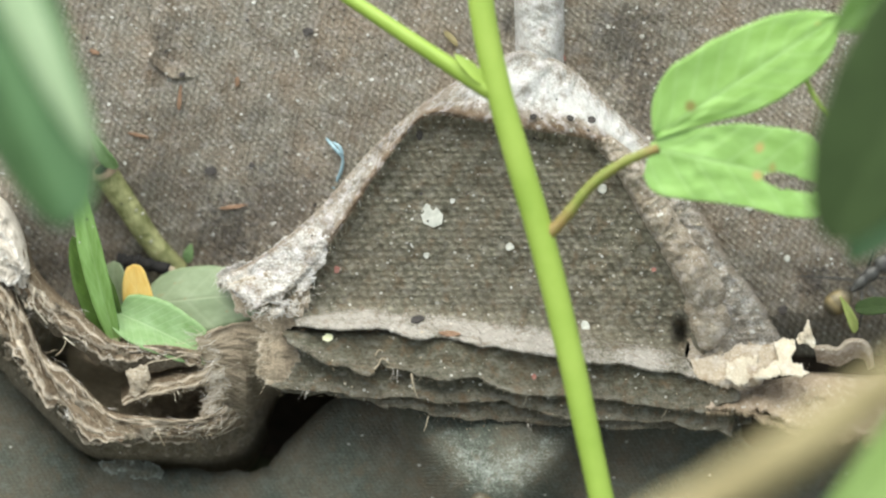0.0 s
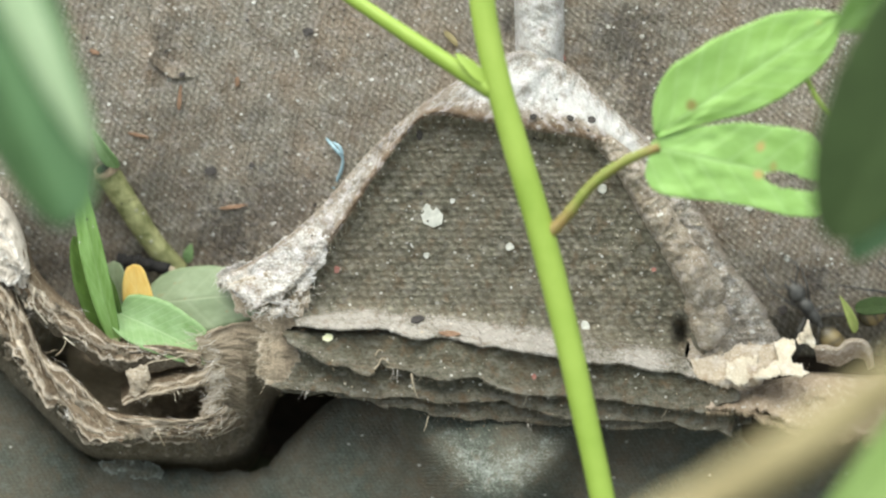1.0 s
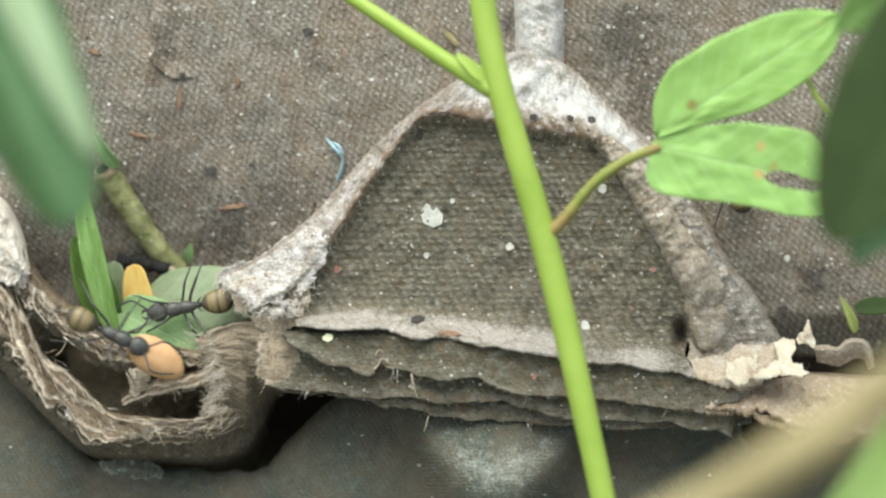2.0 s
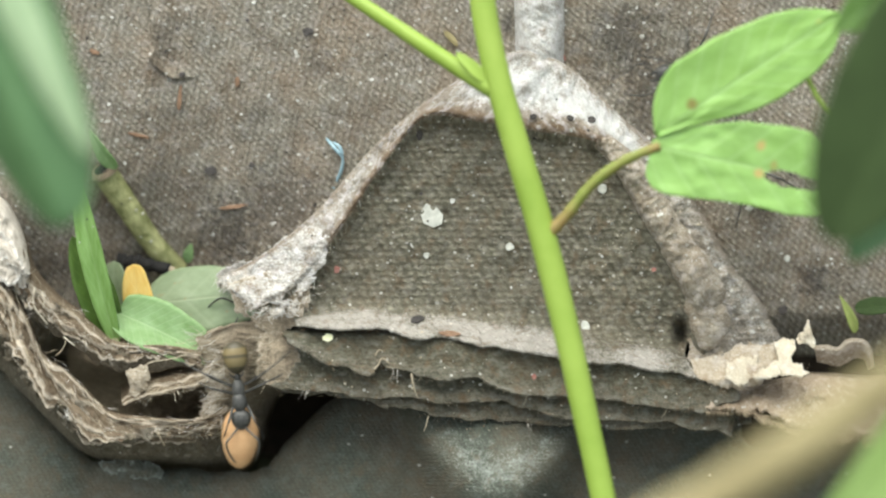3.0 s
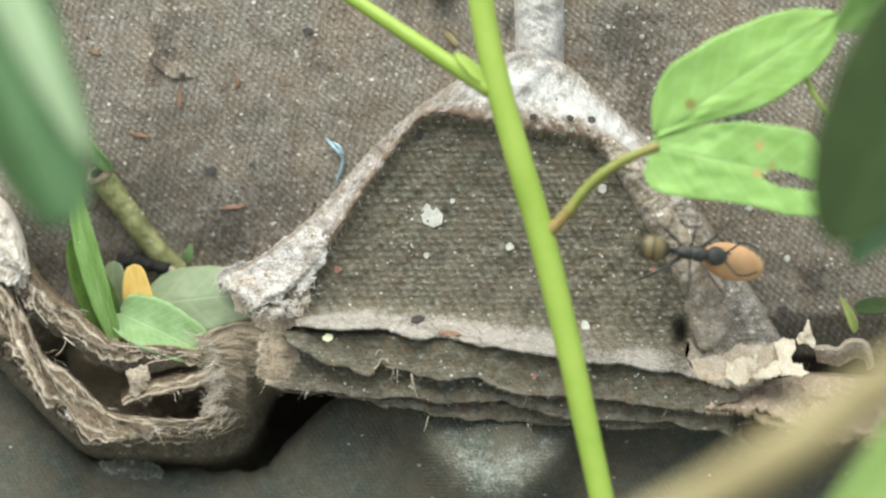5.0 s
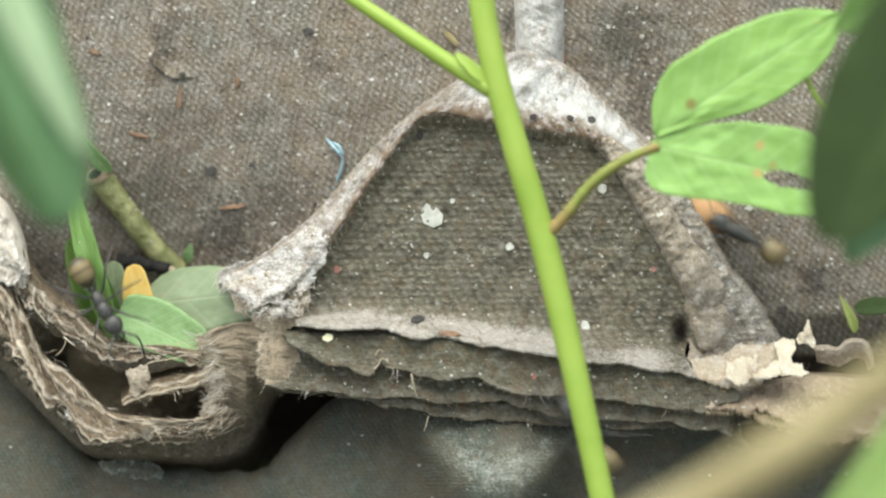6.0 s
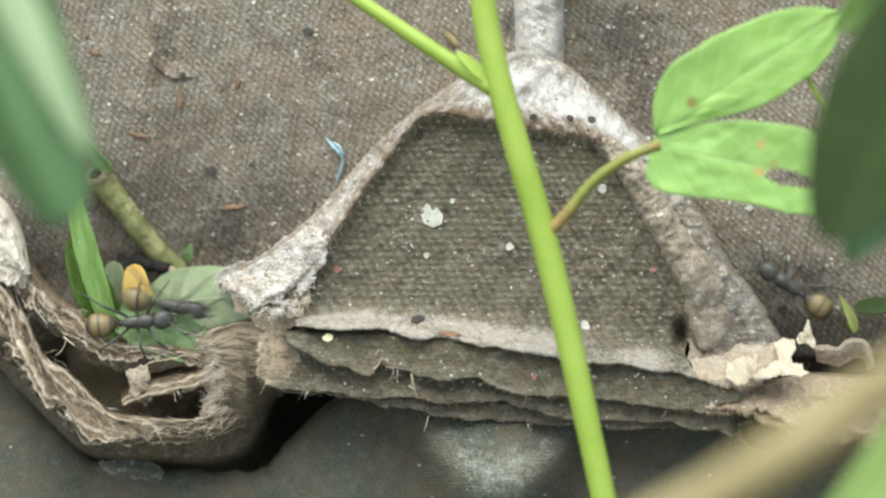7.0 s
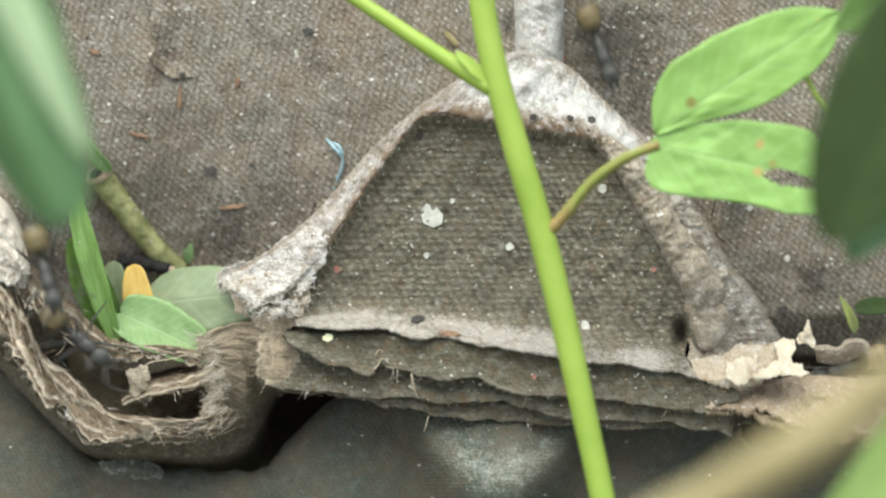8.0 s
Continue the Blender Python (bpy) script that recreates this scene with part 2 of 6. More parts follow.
    h = maths(nt, "ADD", maths(nt, "MULTIPLY", knit, 0.9 * weave), maths(nt, "MULTIPLY", grain, 0.8))
    h = maths(nt, "ADD", h, maths(nt, "MULTIPLY", felt, 1.2))
    h = maths(nt, "ADD", h, maths(nt, "ADD", maths(nt, "MULTIPLY", blotch, 1.0), maths(nt, "MULTIPLY", wisp, 0.9)))
    bump(nt, bsdf, h, 0.0003)
    return mat


# Stain spots; the four low ones left of the ridge also paint the hollow's shade.
PULP = pulp("pulp_brown", (0.092, 0.08, 0.06), (0.236, 0.211, 0.167), (0.46, 0.43, 0.363), turn=0.75, specks=0.7, weave=1.25, warmth=0.45,
            smudges_shade=((1100, 70, 110, 0.5), (1150, 165, 90, 0.45), (1440, 495, 50, 0.7), (1330, 520, 40, 0.3), (400, 420, 95, 0.5), (130, 480, 80, 0.4), (300, 330, 120, 0.22), (560, 110, 50, 0.3), (500, 370, 140, 0.42), (900, 40, 30, 0.6)))
PULP_FACE = pulp("pulp_face", patch=0.42, worn=(0.7, 0.645, 0.59), dark=(0.055, 0.05, 0.035), mid=(0.145, 0.134, 0.098), light=(0.31, 0.292, 0.22), specks=0.55, stain_amount=0.25, pitch=0.88, weave=1.2, warmth=0.12)
# The worn tone here also paints the lit nose of the bottom tray.
PULP_GREY = pulp("pulp_grey", (0.05, 0.058, 0.045), (0.102, 0.116, 0.093), (0.18, 0.197, 0.162), worn=(0.48, 0.52, 0.47), weave=0.55, specks=0.06, stain=(0.08, 0.075, 0.055), stain_amount=0.35, pitch=0.5, mottle=0.45)
PULP_RIDGE = pulp("pulp_ridge", (0.2, 0.17, 0.13), (0.43, 0.39, 0.335), (0.68, 0.645, 0.59), worn=(0.88, 0.885, 0.87), patch=0.45, weave=0.4, specks=0.6, stain=(0.15, 0.105, 0.07), stain_amount=0.8, mottle=0.75)
PULP_SIDE = pulp("pulp_side", (0.135, 0.118, 0.094), (0.31, 0.275, 0.226), (0.52, 0.485, 0.425), worn=(0.72, 0.7, 0.65), weave=0.6, specks=0.95, stain=(0.105, 0.082, 0.06), stain_amount=0.3, mottle=0.4)
PULP_ROLL = pulp("pulp_roll", (0.23, 0.19, 0.142), (0.54, 0.47, 0.378), (0.76, 0.7, 0.6), weave=0.3, specks=0.7, stain=(0.16, 0.115, 0.075), stain_amount=0.4, mottle=0.5)
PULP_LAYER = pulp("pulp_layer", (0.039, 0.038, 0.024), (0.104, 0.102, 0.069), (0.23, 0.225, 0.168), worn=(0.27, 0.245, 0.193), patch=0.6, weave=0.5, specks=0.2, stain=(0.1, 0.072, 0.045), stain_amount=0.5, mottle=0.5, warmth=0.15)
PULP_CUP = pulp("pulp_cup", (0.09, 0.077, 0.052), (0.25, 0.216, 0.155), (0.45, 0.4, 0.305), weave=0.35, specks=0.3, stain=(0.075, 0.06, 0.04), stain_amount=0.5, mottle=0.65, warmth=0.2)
PULP_TAN = pulp("pulp_tan", (0.33, 0.255, 0.18), (0.55, 0.45, 0.33), (0.74, 0.64, 0.5), weave=0.3, specks=0.5, stain=(0.26, 0.17, 0.1), stain_amount=0.35, mottle=0.5)
PULP_BEIGE = pulp("pulp_beige", (0.44, 0.36, 0.26), (0.67, 0.585, 0.46), (0.82, 0.75, 0.64), weave=0.2, specks=0.3, stain=(0.33, 0.22, 0.13), stain_amount=0.55, mottle=0.55)
PULP_CREAM = pulp("pulp_cream", (0.66, 0.57, 0.43), (0.86, 0.79, 0.63), (0.9, 0.86, 0.74), weave=0.1, specks=0.3, stain=(0.45, 0.31, 0.18), stain_amount=0.25)


def plain(name, a, b, scale, rough=0.6, relief=0.0, spec=0.4, which="Object", stretch=(1, 1, 1)):
    """A natural surface that wanders between two colours, with fine relief."""
    mat, nt, bsdf = material(name)
    vec = coords(nt, which, stretch)
    fac = noise_tex(nt, vec, scale, 5.0, 0.65)
    col = mix(nt, ramp(nt, fac, [(0.3, (0,)), (0.7, (1,))]), a, b)
    nt.links.new(col, bsdf.inputs["Base Color"])
    bsdf.inputs["Roughness"].default_value = rough
    bsdf.inputs["Specular IOR Level"].default_value = spec
    if relief:
        bump(nt, bsdf, noise_tex(nt, vec, scale * 4, 4.0), relief)
    return mat


def frayed(name, dark, mid, light, along=0.45, across=1.9, dirt=0.45, worn=None, turn=0.0):
    """Split paper layers and matted fibres that run along a torn rim."""
    mat, nt, bsdf = material(name)
    streak = noise_tex(nt, coords(nt, "UV", (along, across, 1), turn), 1.0, 6.0, 0.7)
    fuzz = noise_tex(nt, coords(nt, "UV", (1.4, 3.0, 1), 0.5), 1.6, 6.0, 0.75)
    patch = noise_tex(nt, coords(nt, "UV"), 0.16, 4.0, 0.6)
    col = mix(nt, ramp(nt, streak, [(0.34, (0,)), (0.66, (1,))]), dark, mid)
    col = mix(nt, maths(nt, "MULTIPLY", ramp(nt, fuzz, [(0.48, (0,)), (0.72, (1,))]), 0.8), col, light)
    col = mix(nt, maths(nt, "MULTIPLY", ramp(nt, patch, [(0.45, (0,)), (0.7, (1,))]), dirt), col, (0.13, 0.085, 0.055))
    if worn is not None:
        att = nt.nodes.new("ShaderNodeAttribute")
        att.attribute_name = "wear"
        rub = maths(nt, "ADD", att.outputs["Fac"], maths(nt, "MULTIPLY", maths(nt, "SUBTRACT", fuzz, 0.5), 1.6))
        col = mix(nt, maths(nt, "MULTIPLY", ramp(nt, rub, [(0.25, (0,)), (0.9, (1,))]), 0.85), col, worn)
    nt.links.new(col, bsdf.inputs["Base Color"])
    bsdf.inputs["Roughness"].default_value = 0.9
    bsdf.inputs["Specular IOR Level"].default_value = 0.2
    bump(nt, bsdf, maths(nt, "ADD", maths(nt, "MULTIPLY", streak, 0.8), maths(nt, "MULTIPLY", fuzz, 1.2)), 0.0003)
    return mat


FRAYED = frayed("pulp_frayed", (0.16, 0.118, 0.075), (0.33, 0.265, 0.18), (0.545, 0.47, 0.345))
FRAYED_PALE = frayed("pulp_frayed_pale", (0.29, 0.235, 0.168), (0.53, 0.46, 0.355), (0.82, 0.77, 0.67), dirt=0.25)

FRAYED_RIM = frayed("pulp_frayed_rim", (0.112, 0.08, 0.051), (0.275, 0.213, 0.145), (0.44, 0.365, 0.265), along=1.6, across=2.2, worn=(0.7, 0.61, 0.49), dirt=0.45)
FRAYED_WALL = frayed("pulp_frayed_wall", (0.185, 0.146, 0.1), (0.395, 0.328, 0.24), (0.6, 0.515, 0.4), along=1.4, across=0.35, worn=(0.66, 0.58, 0.47), dirt=0.3)
FRAYED_WHITE = frayed("pulp_frayed_white", (0.52, 0.455, 0.37), (0.78, 0.715, 0.63), (0.9, 0.87, 0.81), dirt=0.14, worn=(0.84, 0.8, 0.74))


def fibre_mat(name, stops):
    mat, nt, bsdf = material(name)
    geo = nt.nodes.new("ShaderNodeNewGeometry")
    col = ramp(nt, geo.outputs["Random Per Island"], stops)
    nt.links.new(col, bsdf.inputs["Base Color"])
    bsdf.inputs["Roughness"].default_value = 0.7
    return mat


FIBRE = fibre_mat("fibre", [(0.0, (0.18, 0.132, 0.08)), (0.5, (0.395, 0.325, 0.225)), (0.85, (0.6, 0.53, 0.4)), (1.0, (0.86, 0.8, 0.69))])
FIBRE_PALE = fibre_mat("pale_fibre", [(0.0, (0.55, 0.47, 0.38)), (0.4, (0.78, 0.72, 0.64)), (1.0, (0.9, 0.88, 0.83))])
FIBRE_FELT = fibre_mat("felted_fibre", [(0.0, (0.27, 0.215, 0.14)), (0.6, (0.52, 0.445, 0.33)), (1.0, (0.77, 0.71, 0.58))])
# Dirt tone kept near black: it paints deep shade into the cup and gap.
DIRT_SHADE = plain("dirt", (0.012, 0.01, 0.008), (0.05, 0.037, 0.026), 400, 0.95, 0.0006, 0.15)
# Out-of-view ground; its green was picked to cool the red in bounced light.
SOIL = plain("soil", (0.03, 0.031, 0.018), (0.085, 0.088, 0.05), 90, 0.95, 0.002, 0.2)


def leaf_mat(name, deep, bright, vein, veins=9.0, spots=0.0, through_light=0.35, rough=0.45, marks=()):
    """Leaf blade: uv runs 0..1 along it and -1..1 across."""
    mat, nt, bsdf = material(name)
    tc = nt.nodes.new("ShaderNodeTexCoord")
    sep = nt.nodes.new("ShaderNodeSeparateXYZ")
    nt.links.new(tc.outputs["UV"], sep.inputs[0])
    across = maths(nt, "ABSOLUTE", sep.outputs[1])
    slant = maths(nt, "SUBTRACT", sep.outputs[0], maths(nt, "MULTIPLY", across, 0.22))
    comb = maths(nt, "FRACT", maths(nt, "MULTIPLY", slant, veins))
    side = maths(nt, "ABSOLUTE", maths(nt, "SUBTRACT", comb, 0.5))
    side = ramp(nt, side, [(0.0, (1,)), (0.14, (0.0,))])
    mid = ramp(nt, across, [(0.0, (1,)), (0.06, (0,))])
    line = maths(nt, "MAXIMUM", maths(nt, "MULTIPLY", side, 0.5), mid)
    blot = noise_tex(nt, coords(nt, "UV", (3, 1.2, 1)), 1.6, 5.0, 0.6)
    col = mix(nt, ramp(nt, blot, [(0.3, (0,)), (0.7, (1,))]), deep, bright)
    col = mix(nt, maths(nt, "MULTIPLY", line, 0.45), col, vein)
    if spots:
        dots = noise_tex(nt, coords(nt, "UV", (4, 1.6, 1), 0.6), 2.3, 2.0, 0.5)
        col = mix(nt, maths(nt, "MULTIPLY", ramp(nt, dots, [(0.665, (0,)), (0.7, (1,))]), spots), col, (0.42, 0.24, 0.1))
    for ms_, ma_, mr_, tone in marks:
        far = nt.nodes.new("ShaderNodeVectorMath")
        far.operation = "DISTANCE"
        nt.links.new(coords(nt, "UV", (1, 0.2, 1)), far.inputs[0])
        far.inputs[1].default_value = (ms_, ma_ * 0.2, 0)
        spot = maths(nt, "ADD", maths(nt, "DIVIDE", far.outputs["Value"], mr_), maths(nt, "MULTIPLY", maths(nt, "SUBTRACT", blot, 0.5), 1.5))
        col = mix(nt, ramp(nt, spot, [(0.45, (0.75,)), (1.0, (0.0,))]), col, tone)
    nt.links.new(col, bsdf.inputs["Base Color"])
    bsdf.inputs["Roughness"].default_value = rough
    bsdf.inputs["Specular IOR Level"].default_value = 0.35
    bump(nt, bsdf, maths(nt, "ADD", maths(nt, "MULTIPLY", line, -0.3), maths(nt, "MULTIPLY", blot, 0.5)), 0.0002)
    tr = nt.nodes.new("ShaderNodeBsdfTranslucent")
    nt.links.new(col, tr.inputs[0])
    ms = node(nt, "ShaderNodeMixShader", Fac=through_light)
    nt.links.new(bsdf.outputs[0], ms.inputs[1])
    nt.links.new(tr.outputs[0], ms.inputs[2])
    nt.links.new(ms.outputs[0], nt.nodes["Material Output"].inputs[0])
    return mat


LEAF_BRIGHT = leaf_mat("leaf_bright", (0.28, 0.48, 0.11), (0.42, 0.66, 0.215), (0.54, 0.74, 0.36), veins=8, marks=((0.215, -0.13, 0.034, (0.3, 0.2, 0.06)), (0.9, -0.25, 0.022, (0.6, 0.62, 0.2))))
LEAF_EATEN = leaf_mat("leaf_eaten", (0.28, 0.48, 0.12), (0.42, 0.66, 0.225), (0.54, 0.74, 0.36), veins=6, marks=((0.58, -0.5, 0.036, (0.66, 0.42, 0.18)), (0.6, 0.12, 0.034, (0.66, 0.42, 0.18)), (0.67, -0.15, 0.03, (0.5, 0.42, 0.14)), (0.71, 0.08, 0.02, (0.5, 0.42, 0.14))))
GRASS = leaf_mat("grass", (0.24, 0.37, 0.1), (0.32, 0.45, 0.15), (0.37, 0.5, 0.2), veins=2)
# Base green lowered so the right leaf's shadowed side is in the colour.
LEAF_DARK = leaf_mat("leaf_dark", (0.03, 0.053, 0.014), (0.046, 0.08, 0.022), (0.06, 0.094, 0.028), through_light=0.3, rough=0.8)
LEAF_HAZY = leaf_mat("leaf_hazy", (0.1, 0.2, 0.085), (0.15, 0.28, 0.12), (0.22, 0.35, 0.17), through_light=0.25, rough=0.3)
# Pale green that paints the sky's sheen on the broad leaf.
LEAF_SHEEN = leaf_mat("leaf_sheen", (0.42, 0.58, 0.33), (0.56, 0.7, 0.45), (0.6, 0.72, 0.48), through_light=0.3, rough=0.3)
LEAF_FRESH = leaf_mat("leaf_fresh", (0.21, 0.35, 0.125), (0.34, 0.5, 0.245), (0.44, 0.57, 0.34), veins=12)
LEAF_NARROW = leaf_mat("leaf_narrow", (0.17, 0.31, 0.065), (0.31, 0.5, 0.17), (0.38, 0.54, 0.25), veins=10)
# Shaded copy of leaf_narrow, for the half folded away from the light.
LEAF_SHADED_HALF = leaf_mat("leaf_shaded_half", (0.05, 0.1, 0.015), (0.1, 0.18, 0.03), (0.14, 0.23, 0.05), veins=8)
LEAF_POD = leaf_mat("leaf_pod", (0.36, 0.44, 0.12), (0.5, 0.56, 0.2), (0.55, 0.58, 0.26), veins=3)
LEAF_PALE = leaf_mat("leaf_pale", (0.22, 0.29, 0.16), (0.33, 0.4, 0.25), (0.4, 0.45, 0.3), veins=5, spots=0.3)
LEAF_YELLOW = leaf_mat("leaf_yellow", (0.82, 0.55, 0.13), (0.88, 0.69, 0.26), (0.87, 0.7, 0.3), veins=6)
STEM_GREEN = plain("stem_green", (0.22, 0.33, 0.045), (0.3, 0.41, 0.075), 90, 0.5, 0.00002, 0.35)
STEM_RED = plain("stem_red", (0.185, 0.235, 0.042), (0.27, 0.15, 0.065), 110, 0.5, 0.0001)
STEM_OLD = plain("stem_old", (0.1, 0.115, 0.035), (0.45, 0.45, 0.22), 330, 0.6, 0.0003)
STRAW = plain("straw", (0.2, 0.165, 0.075), (0.32, 0.27, 0.135), 60, 0.6)
BLACK = plain("black_bark", (0.006, 0.006, 0.006), (0.025, 0.023, 0.022), 700, 0.8, 0.0003, 0.3)


# ---- ground ----
def ground():
    n = 60
    a = np.linspace(-1, 1, n)
    xs = np.sign(a) * (0.5 * np.abs(a) + 60 * np.abs(a) ** 5)
    gx, gy = np.meshgrid(xs, xs)
    gz = 0.004 * fractal(gx * 20, gy * 20, 1.0, 5)
    idx = np.arange(n * n).reshape(n, n)
    q = np.stack([idx[:-1, :-1].ravel(), idx[:-1, 1:].ravel(), idx[1:, 1:].ravel(), idx[1:, :-1].ravel()], axis=1).tolist()
    ob = place("ground", np.stack([gx, gy, gz], axis=2).reshape(-1, 3), q, SOIL)
    tagged(ob, "unseen ground under the trays, greened to tint bounced light", "ground", kind="structure")


ground()


def gauss(x, y, cx, cy, sx, sy):
    return np.exp(-((x - cx) / sx) ** 2 - ((y - cy) / sy) ** 2)


SHEETS = []


def sheet(name, g, thick, mat, parent, label="", flat=False, wear=None):
    v, f, u = solid(g, thick, flat)
    SHEETS.append((np.array(v), f))
    if wear is not None:
        wear = np.tile(wear.ravel(), 2)
    return place(name, v, f, mat, parent, label, u, wear=wear)


def band(name, curves, steps, mat, parent, seed, edges=(), nu=420, thick=5, streak=3.0, ragged=10, size=30.0, gaps=0.0, first=False, grain=(0.65, 1.0), label="frayed torn pulp rim"):
    """A torn rim of pulp that has split into sheets: each edge is (share of the width, wander, step, size) of one
    sheet that ends there over the next; gaps opens slits and holes beside the edges."""
    g = loft(curves, nu, steps, smooth=1)
    nv = g.shape[0]
    s = np.concatenate([[0], np.cumsum(np.linalg.norm(np.diff(g[nv // 2, :, :2], axis=0), axis=1))])
    wide = np.linalg.norm(g[-1, :, :2] - g[0, :, :2], axis=1).mean()
    S, V = np.meshgrid(s, np.linspace(0, 1, nv))
    g[..., 2] += streak * fractal(S * grain[0], V * wide * grain[1], 9.0, seed, 4) + 1.8 * streak * fractal(S * 0.6, V * wide * 0.6, 26.0, seed + 9, 3)
    pale = np.zeros_like(S)
    for k, (at, wander, step, scale) in enumerate(edges):
        line = at + wander * fractal(S, S * 0 + 3.7 * k, scale, seed + 20 + k, 5)
        g[..., 2] -= step / (1 + np.exp(-(V - line) * wide / 1.3))
        pale = np.maximum(pale, np.exp(-((V - line) * wide / 7.0) ** 2) * (V < line + 1.5 / wide))
    g = tear(g, ragged, seed + 3, rows=min(12, nv - 2), size=size, octaves=5)
    if first:
        g = tear(g, ragged * 0.6, seed + 5, rows=min(8, nv - 2), size=size, first=True, octaves=5)
        pale = np.maximum(pale, 0.8 * np.exp(-(V * wide / 6.0) ** 2))
    pale = np.maximum(pale, 0.9 * np.exp(-((1 - V) * wide / 5.0) ** 2))
    v, f, u = solid(g, thick)
    if gaps:
        m = nv * nu
        hole = fractal(S * 0.35, V * wide, 15.0, seed + 60, 3) + 0.35 * fractal(S, V * wide, 6.0, seed + 70, 2)
        hole = (hole > 1.15 - gaps) & (V > 0.25)
        q = np.array(f)
        out = hole.ravel()[q % m].all(axis=1)
        f = q[~out].tolist()
    SHEETS.append((np.array(v), f))
    return place(name, v, f, mat, parent, label, u, wear=np.tile(pale.ravel(), 2))


def inside(poly, x, y):
    """Signed nearness to a closed outline: positive within it."""
    hit = np.zeros(x.shape, bool)
    far = np.full(x.shape, 1e9)
    p = np.array(poly, float)
    for (ax, ay), (bx, by) in zip(p, np.roll(p, -1, axis=0)):
        cross = (ay > y) != (by > y)
        hit ^= cross & (x < (bx - ax) * (y - ay) / (by - ay if by != ay else 1e-9) + ax)
        t = np.clip(((x - ax) * (bx - ax) + (y - ay) * (by - ay)) / ((bx - ax) ** 2 + (by - ay) ** 2), 0, 1)
        far = np.minimum(far, np.hypot(x - ax - t * (bx - ax), y - ay - t * (by - ay)))
    return np.where(hit, far, -far)


def scrap(name, outline, height, mat, parent, seed, ragged=4.0, holes=(), thick=4, step=1.6, rough=3.0, size=18.0, label="", grain=70, lightening=0.0):
    """A torn scrap of pulp with a ragged outline and holes; height(x, y) is its d."""
    p = np.array(outline, float)
    xs = np.arange(p[:, 0].min() - 6, p[:, 0].max() + 6, step)
    ys = np.arange(p[:, 1].min() - 6, p[:, 1].max() + 6, step)
    gx, gy = np.meshgrid(xs, ys)
    ca, sa = math.cos(radians(grain)), math.sin(radians(grain))
    along, across = gx * ca + gy * sa, gy * ca - gx * sa
    jag = ragged * (fractal(along * 0.45, across, 12.0, seed, 3) + 0.5 * fractal(along * 0.4, across, 5.0, seed + 5, 2))
    near = inside(outline, gx, gy) + jag
    for hx, hy, rx, ry in holes:
        near = np.minimum(near, (np.hypot((gx - hx) / rx, (gy - hy) / ry) - 1) * min(rx, ry) + 1.6 * jag)
    d = height(gx, gy) + rough * fractal(along * 0.5, across, size, seed + 11, 4) - 3.0 * np.exp(-np.maximum(near, 0) / 3.0)
    g = np.stack([gx, gy, d], axis=2)
    v, f, u = solid(g, thick, True)
    nv, nu = gx.shape
    m = nv * nu
    q = np.array(f)
    keep = near > 0
    mid = keep.ravel()[q % m].all(axis=1)
    front = q[mid & (q < m).all(axis=1)]
    sides = {}
    for a, b, c, e in front.tolist():
        for i, j in ((a, b), (b, c), (c, e), (e, a)):
            if (j, i) in sides:
                del sides[(j, i)]
            else:
                sides[(i, j)] = [i, i + m, j + m, j]
    f = front.tolist() + (front[:, ::-1] + m).tolist() + list(sides.values())
    pale = np.maximum(lightening, np.exp(-np.maximum(near, 0) / 6.0))
    used = np.unique(np.array(front).ravel())
    used = np.concatenate([used, used + m])
    index = np.full(2 * m, -1)
    index[used] = np.arange(len(used))
    f = [[int(index[i]) for i in r] for r in f]
    v, u = np.asarray(v)[used], np.asarray(u)[used]
    SHEETS.append((np.array(v), f))
    return place(name, v, f, mat, parent, label, u, wear=np.tile(pale.ravel(), 2)[used])


def hairs(name, curves, parent, count, length, seed, radius=0.33, drop=0.2, spread=0.9, label="", lie=1.5, jitter=9, curl=1.0, lean=(0, 0, 0), mat=None):
    """Loose paper fibres along torn edges; curves are lists of (x, y, d)."""
    rng = random.Random(seed)
    pieces = []
    for c in curves:
        pts = spline(c, 200)
        way = np.gradient(pts, axis=0)
        for _ in range(count):
            i = rng.randrange(200)
            w = way[i] / max(np.linalg.norm(way[i]), 1e-6)
            out = np.array([-w[1], w[0], 0.0])
            o = pts[i] + np.array([rng.uniform(-jitter, jitter), rng.uniform(-jitter, jitter), rng.uniform(-10, 9)])
            L = length * rng.uniform(0.3, 1.0) ** 1.4
            way1 = out * rng.gauss(0.2 * spread, spread) + w * rng.gauss(0, spread * lie) + np.array([0, drop, rng.gauss(0.2, 0.5) * spread]) + np.array(lean)
            way1 /= np.linalg.norm(way1)
            k, at, step = [o], o, way1
            for _ in range(6):
                step = step + np.array([rng.gauss(0, 0.33), rng.gauss(0.05, 0.33), rng.gauss(-0.06, 0.25)]) * curl
                step = step / np.linalg.norm(step)
                at = at + step * L / 6
                k.append(at)
            r = radius * rng.uniform(0.6, 1.3) * U
            pieces.append(tube([np.array(P(*q)) for q in k], [r, r, r, r * 0.9, r * 0.8, r * 0.6, r * 0.3], 3, False))
    v, f, u = joined(pieces)
    return place(name, v, f, mat or FIBRE, parent, label, u, kind="stuff")


